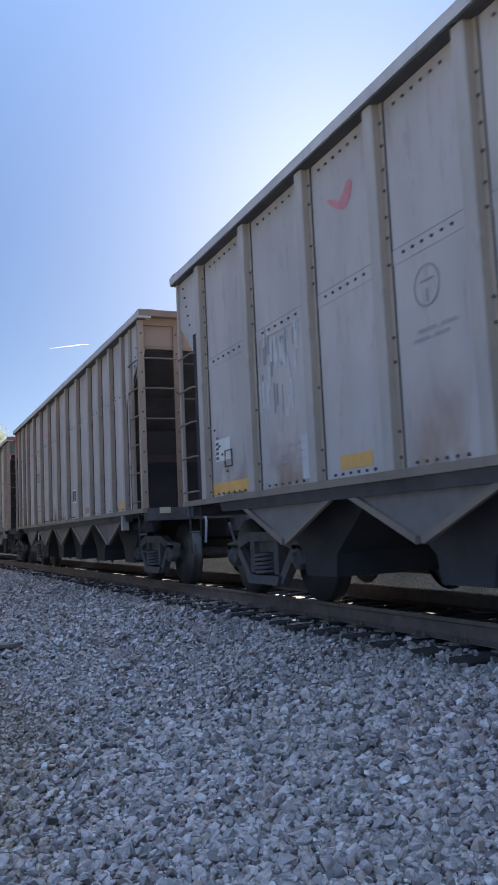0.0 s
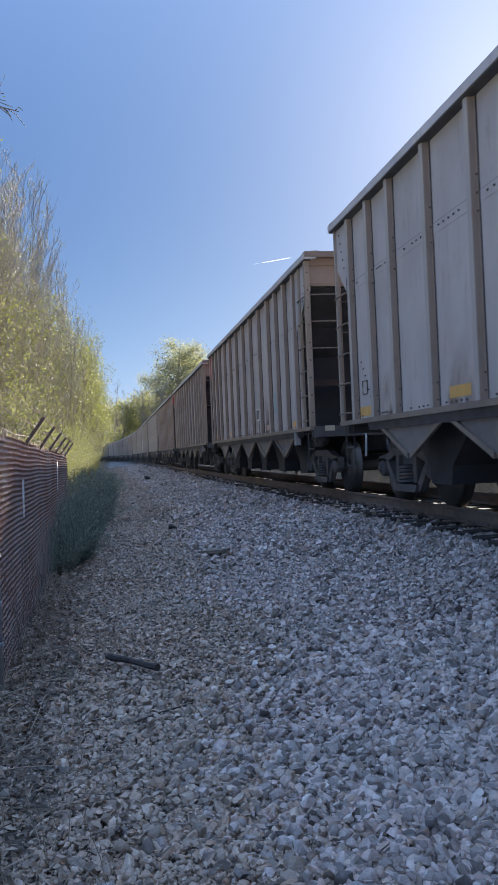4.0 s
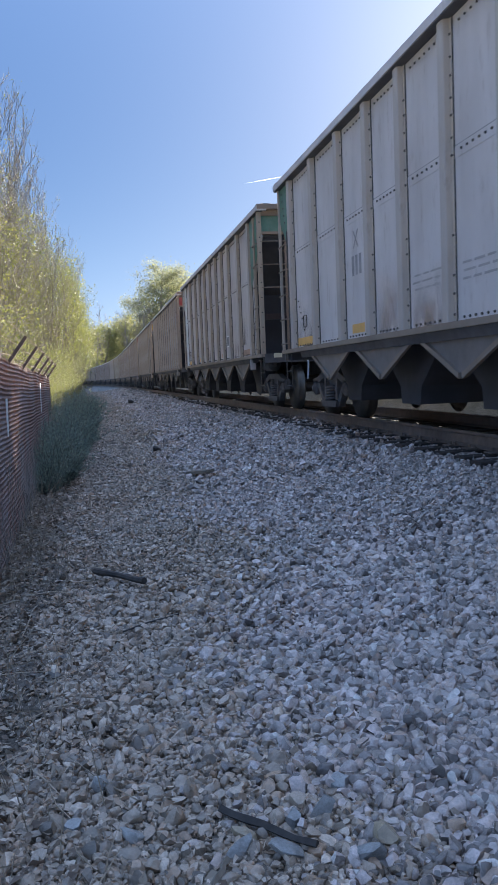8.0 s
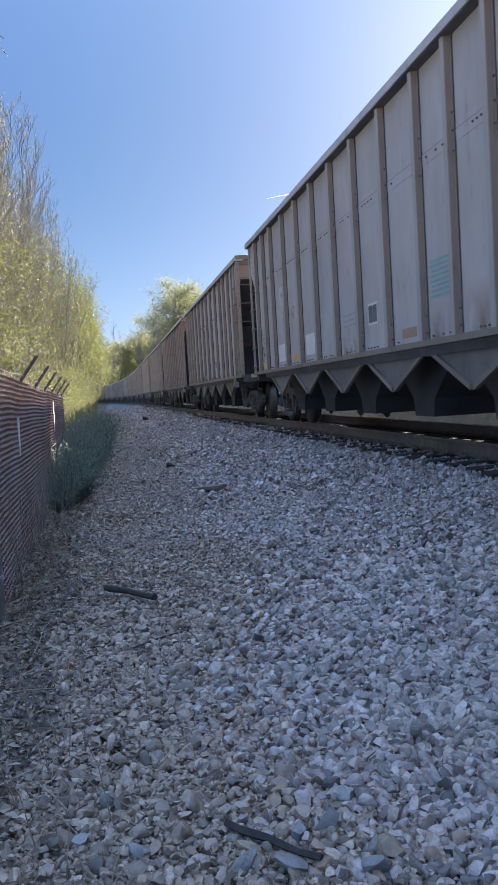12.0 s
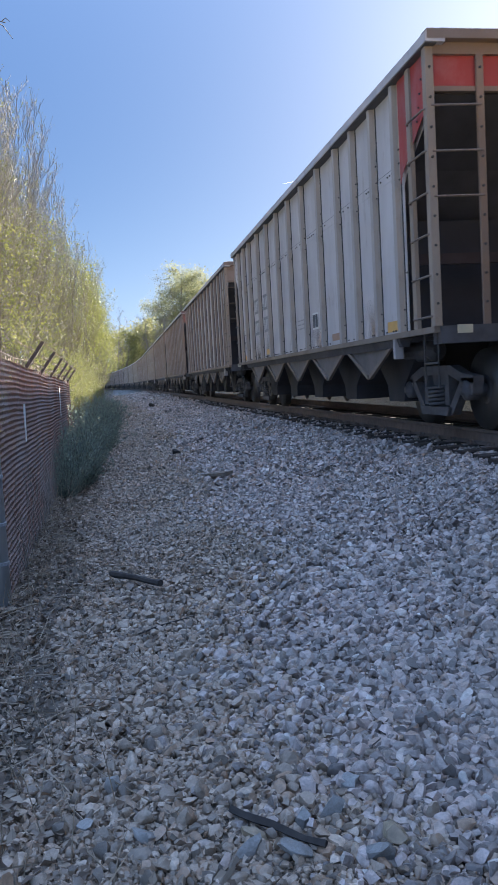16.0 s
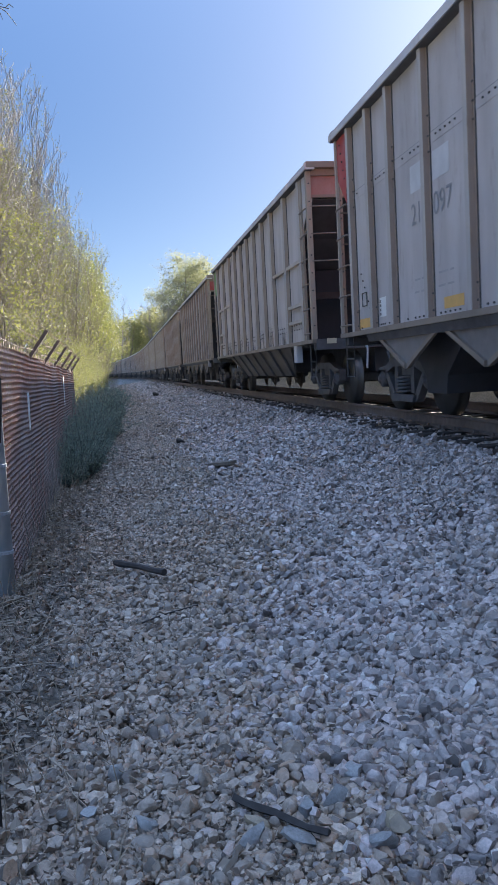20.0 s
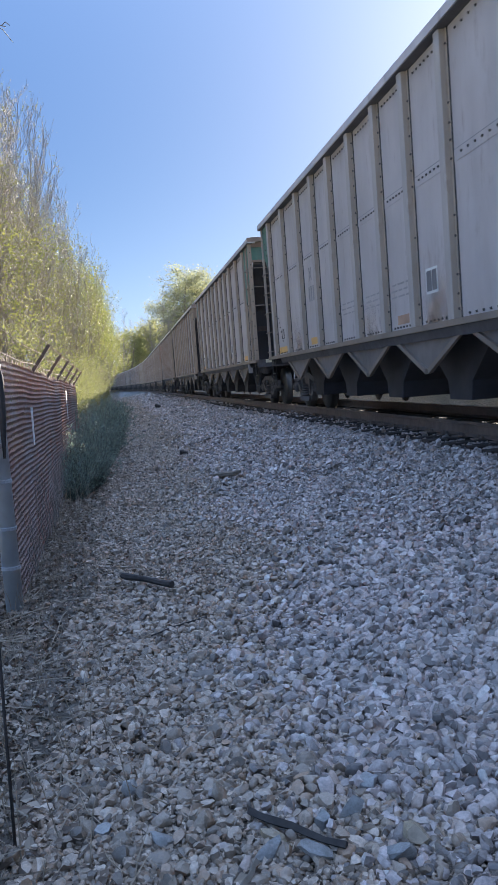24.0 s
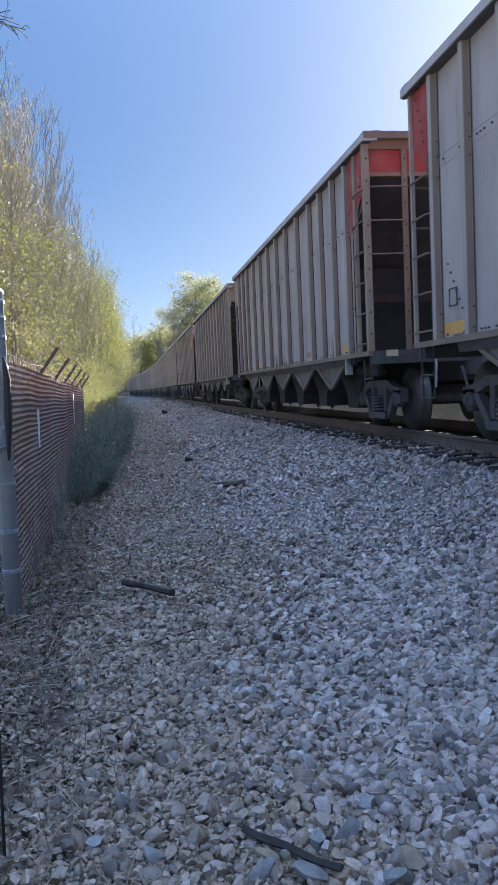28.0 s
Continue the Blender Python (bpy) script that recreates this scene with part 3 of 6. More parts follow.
def flip(sx):
    return Matrix.Identity(4) if sx < 0 else pose(0, 0, 0, 0, 0, 180)


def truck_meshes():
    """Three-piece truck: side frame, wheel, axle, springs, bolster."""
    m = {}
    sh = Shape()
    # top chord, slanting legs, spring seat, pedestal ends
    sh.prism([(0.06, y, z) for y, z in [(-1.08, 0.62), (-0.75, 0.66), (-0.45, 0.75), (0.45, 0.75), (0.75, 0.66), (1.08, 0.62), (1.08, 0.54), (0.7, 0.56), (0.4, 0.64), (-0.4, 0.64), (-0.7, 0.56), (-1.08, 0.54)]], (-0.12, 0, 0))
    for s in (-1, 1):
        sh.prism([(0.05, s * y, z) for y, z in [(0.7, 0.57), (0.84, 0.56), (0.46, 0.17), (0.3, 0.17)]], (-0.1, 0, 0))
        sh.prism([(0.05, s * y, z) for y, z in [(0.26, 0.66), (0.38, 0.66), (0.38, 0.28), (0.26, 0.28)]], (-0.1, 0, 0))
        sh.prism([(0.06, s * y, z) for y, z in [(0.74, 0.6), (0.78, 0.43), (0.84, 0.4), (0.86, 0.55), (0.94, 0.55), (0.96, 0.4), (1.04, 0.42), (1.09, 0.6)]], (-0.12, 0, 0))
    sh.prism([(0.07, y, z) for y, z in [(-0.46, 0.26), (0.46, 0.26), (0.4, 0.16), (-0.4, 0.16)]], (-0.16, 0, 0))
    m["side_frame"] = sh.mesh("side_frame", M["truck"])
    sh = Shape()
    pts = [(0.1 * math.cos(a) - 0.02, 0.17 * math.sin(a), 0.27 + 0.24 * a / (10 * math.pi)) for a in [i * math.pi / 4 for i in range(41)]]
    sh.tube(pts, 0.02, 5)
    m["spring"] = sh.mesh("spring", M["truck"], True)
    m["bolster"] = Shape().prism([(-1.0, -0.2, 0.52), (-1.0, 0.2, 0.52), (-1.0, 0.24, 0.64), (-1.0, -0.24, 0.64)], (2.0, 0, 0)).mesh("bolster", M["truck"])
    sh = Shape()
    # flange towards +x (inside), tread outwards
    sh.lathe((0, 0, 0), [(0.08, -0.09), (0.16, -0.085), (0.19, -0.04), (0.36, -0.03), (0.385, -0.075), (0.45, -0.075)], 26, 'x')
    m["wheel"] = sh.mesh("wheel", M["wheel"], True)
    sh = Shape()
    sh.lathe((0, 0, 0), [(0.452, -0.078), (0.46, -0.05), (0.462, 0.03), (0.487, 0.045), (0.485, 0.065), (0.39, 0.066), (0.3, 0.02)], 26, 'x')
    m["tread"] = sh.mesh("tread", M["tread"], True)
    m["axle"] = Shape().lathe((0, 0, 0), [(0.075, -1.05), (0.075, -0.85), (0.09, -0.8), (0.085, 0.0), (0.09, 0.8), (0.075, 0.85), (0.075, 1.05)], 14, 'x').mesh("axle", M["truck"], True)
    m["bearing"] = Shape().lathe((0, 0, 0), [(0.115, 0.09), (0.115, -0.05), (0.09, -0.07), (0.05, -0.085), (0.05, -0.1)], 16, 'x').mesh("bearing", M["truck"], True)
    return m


TRUCK = truck_meshes()


def add_truck(car, y):
    """One truck with its pieces under the car."""
    frame_ob = part("truck", TRUCK["bolster"], None, car, at=Matrix.Translation((0, y, 0)))
    for sx in (-1, 1):
        part("side_frame", TRUCK["side_frame"], None, frame_ob, at=pose(sx * 1.0, 0, 0) @ flip(sx))
        if sx < 0:
            part("spring", TRUCK["spring"], None, frame_ob, at=pose(sx * 1.0, 0, 0) @ flip(sx))
    for ay in (-0.89, 0.89):
        part("axle", TRUCK["axle"], None, frame_ob, at=pose(0, ay, 0.46))
        for sx in (-1, 1):
            part("wheel", TRUCK["wheel"], None, frame_ob, at=pose(sx * 0.755, ay, 0.46) @ flip(sx))
            if sx < 0:
                part("tread", TRUCK["tread"], None, frame_ob, "worn bright wheel tread", at=pose(sx * 0.755, ay, 0.46) @ flip(sx))
            if sx < 0:
                part("bearing", TRUCK["bearing"], None, frame_ob, at=pose(sx * 1.02, ay, 0.46) @ flip(sx))


def end_detail(car, e, col, low=SILL_LOW):
    """One end of a car (e = -1 or 1): end panel, slope sheet, uprights, ladders, deck, coupler."""
    y = lambda o: e * (half() - o)
    part("end_band", Shape().box(-1.485, 1.485, *sorted((y(0.1), y(0.2))), 3.93, RIM_LOW + 0.028), M["end_frame"], car)
    part("end_panel", Shape().box(-1.485, 1.485, *sorted((y(0.15), y(0.2))), 3.62, 3.93), PANEL[col], car, col + " painted top panel of the end")
    sh = Shape().box(-1.485, 1.485, *sorted((y(0.13), y(0.22))), 3.57, 3.62)
    part("end_stiffener", sh, M["end_frame"], car)
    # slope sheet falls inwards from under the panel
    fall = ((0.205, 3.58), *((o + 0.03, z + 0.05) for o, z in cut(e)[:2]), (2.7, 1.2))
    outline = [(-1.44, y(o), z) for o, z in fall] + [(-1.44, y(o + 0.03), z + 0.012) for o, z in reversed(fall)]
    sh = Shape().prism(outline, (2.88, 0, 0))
    part("slope_sheet", sh, M["navy_black"], car, "dark sloping end sheet")
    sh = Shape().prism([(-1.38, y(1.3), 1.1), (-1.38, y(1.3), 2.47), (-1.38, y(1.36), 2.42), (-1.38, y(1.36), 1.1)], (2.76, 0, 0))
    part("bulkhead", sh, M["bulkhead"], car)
    for x in (-1.525, -0.975, 0.975, 1.525):
        wide = (0.045 if e < 0 else 0.025) if abs(x) > 1.4 else 0.04
        sh = Shape().chamfer_box(x - wide, x + wide, *sorted((y(0.1), y(0.14) if e > 0 or abs(x) < 1.4 else y(0.2))), SILL_TOP, RIM_LOW, 0.006)
        # posts at the +y end are paler: sunlight is put into their colour
        part("corner_post" if abs(x) > 1.4 else "end_post", sh, POSTS[2] if e > 0 else POSTS[1] if abs(x) > 1.4 else M["end_frame"], car)
    for sx in (-1, 1):
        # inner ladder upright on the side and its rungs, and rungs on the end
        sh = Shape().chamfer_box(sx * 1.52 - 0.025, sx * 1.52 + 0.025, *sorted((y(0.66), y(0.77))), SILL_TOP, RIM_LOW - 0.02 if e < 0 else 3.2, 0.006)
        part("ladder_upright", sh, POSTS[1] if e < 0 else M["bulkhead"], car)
        if sx > 0:
            continue
        for k in range(6 if e < 0 else 5):
            z = 1.27 + 0.425 * k
            part("rung", Shape().tube([(-1.565, y(0.14), z), (-1.585, y(0.2), z), (-1.585, y(0.66), z), (-1.545, y(0.72), z)], 0.0125, 6), M["rung"], car)
        for k in range(3):
            z = 2.5 + 0.46 * k
            part("rung", Shape().tube([(-1.52, y(0.105), z), (-0.98, y(0.08), z)], 0.0125, 6), M["rung"], car)
    # a beam across the space under the slope sheet
    part("cross_beam", Shape().box(-1.42, 1.42, *sorted((y(0.98), y(1.06))), 1.92, 2.04), M["beam"], car, "rust-brown cross beam under the slope sheet")
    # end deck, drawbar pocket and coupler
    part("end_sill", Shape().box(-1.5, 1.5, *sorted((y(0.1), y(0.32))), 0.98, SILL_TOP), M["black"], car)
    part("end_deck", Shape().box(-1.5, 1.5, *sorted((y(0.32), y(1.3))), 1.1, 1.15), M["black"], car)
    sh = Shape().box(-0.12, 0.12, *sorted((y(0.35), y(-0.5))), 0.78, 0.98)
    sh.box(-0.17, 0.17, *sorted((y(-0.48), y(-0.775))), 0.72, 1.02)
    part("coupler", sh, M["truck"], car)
    for sx in (-1, 1):
        part("step", Shape().tube([(sx * 1.5, y(0.2), 1.1), (sx * 1.5, y(0.2), 0.52), (sx * 1.5, y(0.58), 0.52), (sx * 1.5, y(0.58), 1.1)], 0.014, 5)
             .tube([(sx * 1.5, y(0.2), 0.78), (sx * 1.5, y(0.58), 0.78)], 0.014, 5), M["bolt"], car)
    part("placard", Shape().box(-1.32, -1.15, *sorted((y(0.09), y(0.1))), 1.08, 1.17), M["cream"], car, "small cream plate on the end sill")
    if e < 0:
        part("brake_pipe", Shape().tube([(-0.62, y(0.25), 1.0), (-0.62, y(0.04), 1.0), (-0.62, y(0.02), 0.93), (-0.64, y(0.02), 0.62)], 0.018, 6), M["galv"], car, "pale bent brake pipe")
        # bolt heads down the end frame
        sh = Shape()
        for x in (-1.525, -0.975):
            for k in range(9):
                sh.lathe((x, y(0.1), 1.4 + 0.3 * k), [(0.016, 0.0), (0.013, e * 0.014)], 6, 'y')
        tagged(part("bolts", sh.mesh("bolts", M["bolt"]), None, car, "rows of dark bolt heads"), kind="stuff")
    part("brake_hose", Shape().tube([(-0.3, y(-0.1), 0.9), (-0.3, y(-0.3), 0.62), (-0.25, y(-0.55), 0.5), (-0.15, y(-0.75), 0.62)], 0.022, 6), M["black"], car)


# how the side sheet is cut away over the slope sheet, from the corner inwards: distance to the end, height
CUTS = {"wide": {1: ((0.16, 3.4), (0.68, 2.92), (0.72, 2.85), (0.73, SILL_TOP)), -1: ((0.16, 3.48), (1.18, 2.58), (1.2, 2.54), (1.21, SILL_TOP))},
        "slim": {1: ((0.16, 3.4), (0.58, 3.0), (0.62, 2.94), (0.63, SILL_TOP)), -1: ((0.16, 3.5), (1.03, 2.94), (1.1, 2.84), (1.11, SILL_TOP))},
        "skirt": {1: ((0.16, 3.4), (0.68, 2.92), (0.72, 2.85), (0.73, SILL_TOP)), -1: ((0.16, 3.5), (0.9, 2.94), (0.98, 2.84), (0.99, SILL_TOP))}}


def cut(e):
    return CUTS[BUILD["now"]][e]


def side_sheet(sx):
    """The side sheet with its corners cut away over the slope sheets; bays of sheet meet behind the posts."""
    sh = Shape()
    x0, x1 = SHEET_X - 0.012, SHEET_X
    loop = []
    for e in (1, -1):
        yy = lambda o: e * (half() - o)
        pts = [(yy(0.16), RIM_LOW), *((yy(o), z) for o, z in cut(e))]
        loop += pts if e == 1 else pts[::-1]
    sh.prism([(sx * x0, y, z) for y, z in loop], (sx * (x1 - x0), 0, 0))
    return sh


def hopper_car(kind):
    """A bottom-dump coal hopper, built once for each kind and copied."""
    BUILD["now"] = kind
    car = new("hopper_car")
    posts, bays = POST_Y[kind], HOPPER_Y[kind]
    reach = 0.1275 if kind == "wide" else 0.095
    for sx in (-1, 1):
        part("side_sheet", side_sheet(sx), PAINT[0], car, "grey weathered steel side sheet")
        rim = [(sx * 1.385, RIM_LOW), (sx * 1.385, RIM_TOP - 0.015), (sx * 1.45, RIM_TOP), (sx * (RIM_X - 0.02), RIM_TOP), (sx * RIM_X, RIM_TOP - 0.02), (sx * RIM_X, RIM_LOW)]
        part("side_rim", Shape().prism([(x, -half(), z) for x, z in rim], (0, 2 * half(), 0)), PAINT[2], car, "weathered grey top rim")
        # a black strip paints the shadow band below the rim
        if sx < 0:
            part("rim_flange", Shape().box(-RIM_X + 0.012, -SHEET_X, -half() + 0.02, half() - 0.02, RIM_LOW - 0.014, RIM_LOW - 0.004), M["black"], car, "black strip painting the shade under the rim")
        sill = [(sx * 1.4, SILL_LOW), (sx * 1.4, SILL_TOP), (sx * 1.57, SILL_TOP), (sx * 1.57, SILL_LOW)]
        part("side_sill", Shape().prism([(x, -half() + 0.12, z) for x, z in sill], (0, 2 * half() - 0.24, 0)), M["sill"], car)
        low = [(sx * 1.4, 1.0), (sx * 1.4, SILL_LOW), (sx * 1.53, SILL_LOW), (sx * 1.5, 1.0)]
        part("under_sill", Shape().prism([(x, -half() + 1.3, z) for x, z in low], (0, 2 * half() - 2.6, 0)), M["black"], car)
        shared = None
        for py in posts:
            shared = shared or (post_mesh(POSTS[0]) if kind == "wide" else post_mesh(POSTS[0], width=0.085, flange=0.05))
            ob = part("side_post", shared, None, car, at=Matrix.Translation((sx * SHEET_X, py, 0)) @ flip(sx))
        # bolts down each flange, along the seam and at the foot
        pts = []
        rng = random.Random(3)
        for py in posts:
            for k in range(15):
                z = 1.25 + k * 0.185 + rng.uniform(-0.02, 0.02)
                if (kind == "wide" and k not in (3, 6, 7, 9)) and rng.random() < 0.75 or k in (0, 1, 9, 10, 11):
                    pts.append((-0.016, py - reach + 0.03 if kind == "wide" else py - reach + 0.025, z))
        for a, b in zip(posts[1:], posts):
            n = 6
            for k in range(n):
                t = (k + 1) / (n + 1)
                yy = a + reach + 0.03 + (b - a - 2 * reach - 0.06) * t
                if kind == "slim" and rng.random() < 0.35:
                    continue
                pts += [(-0.004, yy, SEAM_Z[kind] - 0.035)] + ([(-0.004, yy, RIM_LOW - 0.1)] if kind == "wide" else [])
                pts.append((-0.004, yy, SILL_TOP + 0.04))
        for e in (-1, 1):
            for k in range(6):
                pts.append((-0.004, e * (posts[0] - 0.26 - 0.07 * k), 1.95 - 0.1 * k))
            for k in range(5):
                pts.append((-0.044, e * (half() - 0.3 - 0.05 * k), RIM_LOW - 0.12 - 0.13 * k))
        if sx < 0:
            tagged(part("bolts", bolt_rows(pts, 0.0145 if kind == "wide" else 0.0125, 0.014).mesh("bolts", M["bolt"]), None, car, "rows of dark bolt heads", at=Matrix.Translation((sx * SHEET_X, 0, 0))), kind="stuff")
        # lapped seam between upper and lower sheets
        for a, b in zip(posts[1:], posts) if sx < 0 else ():
            part("seam", Shape().box(*sorted((sx * SHEET_X, sx * (SHEET_X + 0.004))), a + reach, b - reach, SEAM_Z[kind] - 0.1, SEAM_Z[kind] + 0.012), PAINT[1], car)
        if sx < 0:
            sh = Shape()
            for a, b in zip(posts[1:], posts):
                sh.box(-SHEET_X - 0.005, -SHEET_X, a + reach + 0.01, b - reach - 0.01, SEAM_Z[kind] + 0.012, SEAM_Z[kind] + 0.021)
            tagged(part("seam_line", sh.mesh("seam_line", M["faint"]), None, car, "dark dirt line along the lapped seam"), kind="stuff")
        for hy in bays if sx < 0 else ():
            sh = Shape().prism([(sx * 1.46, hy - 0.9, 1.0), (sx * 1.46, hy + 0.9, 1.0), (sx * 1.46, hy + 0.06, 0.63), (sx * 1.46, hy - 0.06, 0.63)], (-sx * 0.02, 0, 0))
            panel = part("hopper_panel", sh, M["hopper"], car, "grey triangular hopper panel")
            for s in (-1, 1) if sx < 0 else ():
                d = Vector((0, s * 0.84, 0.37)).normalized()
                n = Vector((0, -d.z * s, abs(d.y)))
                a, b = Vector((sx * 1.46, hy + s * 0.04, 0.62)), Vector((sx * 1.46, hy + s * 0.93, 1.0))
                sh = Shape().prism([a, a + Vector((0, 0, 0.06)), b + Vector((0, -s * 0.1, 0)), b + Vector((0, 0.04 * s, 0))], (sx * 0.035, 0, 0))
                part("edge_angle", sh, M["sill"], panel)
    for e in (-1, 1):
        part("end_rim", Shape().box(-1.58, 1.58, *sorted((e * (half() + 0.004), e * (half() - 0.16))), RIM_LOW + 0.03, RIM_TOP + 0.012), M["end_frame"], car)
        for sx in (-1, 1):
            part("rim_corner", Shape().lathe((sx * 1.38, e * (half() - 0.2), RIM_TOP - 0.04), [(0.19, 0.0), (0.2, 0.045), (0.17, 0.07), (0.1, 0.088), (0.03, 0.094)], 14, 'z'), M["black"], car)
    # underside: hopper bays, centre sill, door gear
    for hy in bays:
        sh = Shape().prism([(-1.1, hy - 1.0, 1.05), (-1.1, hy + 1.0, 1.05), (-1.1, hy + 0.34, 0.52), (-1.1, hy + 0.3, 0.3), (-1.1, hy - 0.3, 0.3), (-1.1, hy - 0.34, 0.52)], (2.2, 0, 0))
        part("hopper_bay", sh, M["navy_black"], car, "dark hopper chute")
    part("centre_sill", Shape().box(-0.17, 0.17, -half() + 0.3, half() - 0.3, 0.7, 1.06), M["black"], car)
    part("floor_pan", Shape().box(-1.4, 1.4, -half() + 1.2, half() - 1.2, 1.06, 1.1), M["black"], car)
    sh = Shape()
    for k in range(26):
        y = -5.9 + 11.8 * k / 25
        sh.add([(-1.4, y, 3.45 + 0.2 * math.sin(k * 1.9)), (1.4, y, 3.45 + 0.2 * math.sin(k * 1.3 + 1)), (0, y, 3.8 + 0.12 * math.sin(k * 2.3))], [])
        if k:
            sh.f += [(k * 3 - 3, k * 3, k * 3 + 2, k * 3 - 1), (k * 3 - 1, k * 3 + 2, k * 3 + 1, k * 3 - 2)]
    part("coal_load", sh, M["black"], car)
    part("air_tank", Shape().lathe((-1.0, -half() + 1.9, 0.95), [(0.05, -0.45), (0.14, -0.4), (0.14, 0.4), (0.05, 0.45)], 14, 'y'), M["black"], car)
    part("corner_pocket", Shape().chamfer_box(-1.56, -1.44, -half() + 1.4, -half() + 1.46, 0.86, SILL_LOW, 0.01), PAINT[1], car, "pale grey pocket under the sill")
    for e in (-1, 1):
        add_truck(car, e * (half() - 1.4))
    return car


def skirt_car():
    """The one odd car: no bottom hatches showing but a long sloping skirt, and ledges across its end bays."""
    BUILD["now"] = "skirt"
    car = new("skirted_hopper_car")
    posts = POST_Y["skirt"]
    for sx in (-1, 1):
        part("side_sheet", side_sheet(sx), PAINT[1], car, "pale grey weathered side sheet")
        rim = [(sx * 1.43, RIM_LOW), (sx * 1.43, RIM_TOP - 0.015), (sx * 1.45, RIM_TOP), (sx * (RIM_X - 0.02), RIM_TOP), (sx * RIM_X, RIM_TOP - 0.02), (sx * RIM_X, RIM_LOW)]
        part("side_rim", Shape().prism([(x, -half(), z) for x, z in rim], (0, 2 * half(), 0)), PAINT[2], car)
        # the same black strip for the rim's shadow
        if sx < 0:
            part("rim_flange", Shape().box(-RIM_X + 0.012, -SHEET_X, -half() + 0.02, half() - 0.02, RIM_LOW - 0.014, RIM_LOW - 0.004), M["black"], car, "black strip painting the shade under the rim")
        sill = [(sx * 1.4, SILL_LOW), (sx * 1.4, SILL_TOP), (sx * 1.57, SILL_TOP), (sx * 1.57, SILL_LOW)]
        part("side_sill", Shape().prism([(x, -half() + 0.12, z) for x, z in sill], (0, 2 * half() - 0.24, 0)), M["sill"], car)
        shared = post_mesh(POSTS[2], width=0.14, flange=0.06)
        for py in posts:
            part("side_post", shared, None, car, at=Matrix.Translation((sx * SHEET_X, py, 0)) @ flip(sx))
        bays = list(zip(posts[1:], posts))
        for i, z in ((0, 2.6), (1, 2.6), (0, 1.82), (0, 1.52), (len(bays) - 1, 2.6), (len(bays) - 2, 2.6), (len(bays) - 1, 1.82), (len(bays) - 1, 1.52)):
            a, b = bays[i]
            part("ledge", Shape().box(*sorted((sx * SHEET_X, sx * 1.53)), a + 0.07, b - 0.07, z, z + 0.06), POSTS[2], car)
        pts = []
        for a, b in bays:
            for k in range(6):
                pts += [(-0.004, a + 0.15 + (b - a - 0.3) * k / 5, z) for z in (1.41, 1.5)]
        tagged(part("bolts", bolt_rows(pts, 0.014).mesh("bolts", M["bolt"]), None, car, at=Matrix.Translation((sx * SHEET_X, 0, 0)) @ flip(sx)), kind="stuff")
        sh = Shape().prism([(sx * 1.46, -half() + 2.5, SILL_LOW), (sx * 1.46, half() - 2.5, SILL_LOW), (sx * 1.1, half() - 3.8, 0.5), (sx * 1.1, -half() + 3.8, 0.5)], (-sx * 0.03, 0, 0))
        skirt = part("skirt", sh, M["skirt"], car, "dusty brown sloping hopper skirt")
        for k in range(7):
            y = -3.6 + 7.2 * k / 6
            part("skirt_rib", Shape().prism([(sx * 1.47, y, SILL_LOW), (sx * 1.47, y + 0.05, SILL_LOW), (sx * 1.11, y * 0.93 + 0.05, 0.5), (sx * 1.11, y * 0.93, 0.5)], (sx * 0.05, 0, 0)), M["truck"], skirt)
    for e in (-1, 1):
        part("end_rim", Shape().box(-1.58, 1.58, *sorted((e * (half() + 0.004), e * (half() - 0.16))), RIM_LOW + 0.03, RIM_TOP + 0.012), M["end_frame"], car)
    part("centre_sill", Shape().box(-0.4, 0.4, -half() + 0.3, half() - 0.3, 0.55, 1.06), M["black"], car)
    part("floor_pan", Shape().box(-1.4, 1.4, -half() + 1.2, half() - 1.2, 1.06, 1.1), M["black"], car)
    part("corner_pocket", Shape().chamfer_box(-1.56, -1.44, -half() + 1.5, -half() + 1.75, 0.78, SILL_LOW, 0.01), PAINT[2], car)
    for e in (-1, 1):
        add_truck(car, e * (half() - 1.4))
    return car


def paint(ob, mat):
    ob.material_slots[0].link = 'OBJECT'
    ob.material_slots[0].material = mat


def bay(k):
    """The clear sheet of bay k on the near side, counted from the +y end: its two edges along the car."""
    posts = POST_Y[BUILD["now"]]
    edges = [half() - 0.16, *posts, -half() + 0.16]
    gap = 0.13 if BUILD["now"] == "wide" else 0.1
    return edges[k + 1] + gap, edges[k] - gap


def decal(car, name, k, u0, u1, z0, z1, mat, label="", lift=0.003):
    """A thin painted patch in bay k; u runs from the +y edge of the bay to the other."""
    a, b = bay(k)
    y0, y1 = b - (b - a) * u1, b - (b - a) * u0
    return part(name, Shape().box(-SHEET_X - lift - 0.0008, -SHEET_X - lift, y0, y1, z0, z1), mat, car, label)


def lettering(car, text, k, u, z, size, mat, label=""):
    """Painted characters on the near side, read from there."""
    cu = bpy.data.curves.new("lettering", 'FONT')
    cu.body, cu.size, cu.align_x = text, size, 'CENTER'
    cu.extrude = 0.0005
    tmp = bpy.data.objects.new("lettering", cu)
    me = bpy.data.meshes.new_from_object(tmp)
    bpy.data.objects.remove(tmp)
    me.name = "lettering"
    me.materials.clear()
    me.materials.append(mat)
    a, b = bay(k)
    y = b - (b - a) * u
    ob = part("lettering", me, mat, car, label)
    ob.matrix_basis = Matrix.Translation((-SHEET_X - 0.006, y, z)) @ pose(0, 0, 0, 90, 0, -90)
    return ob


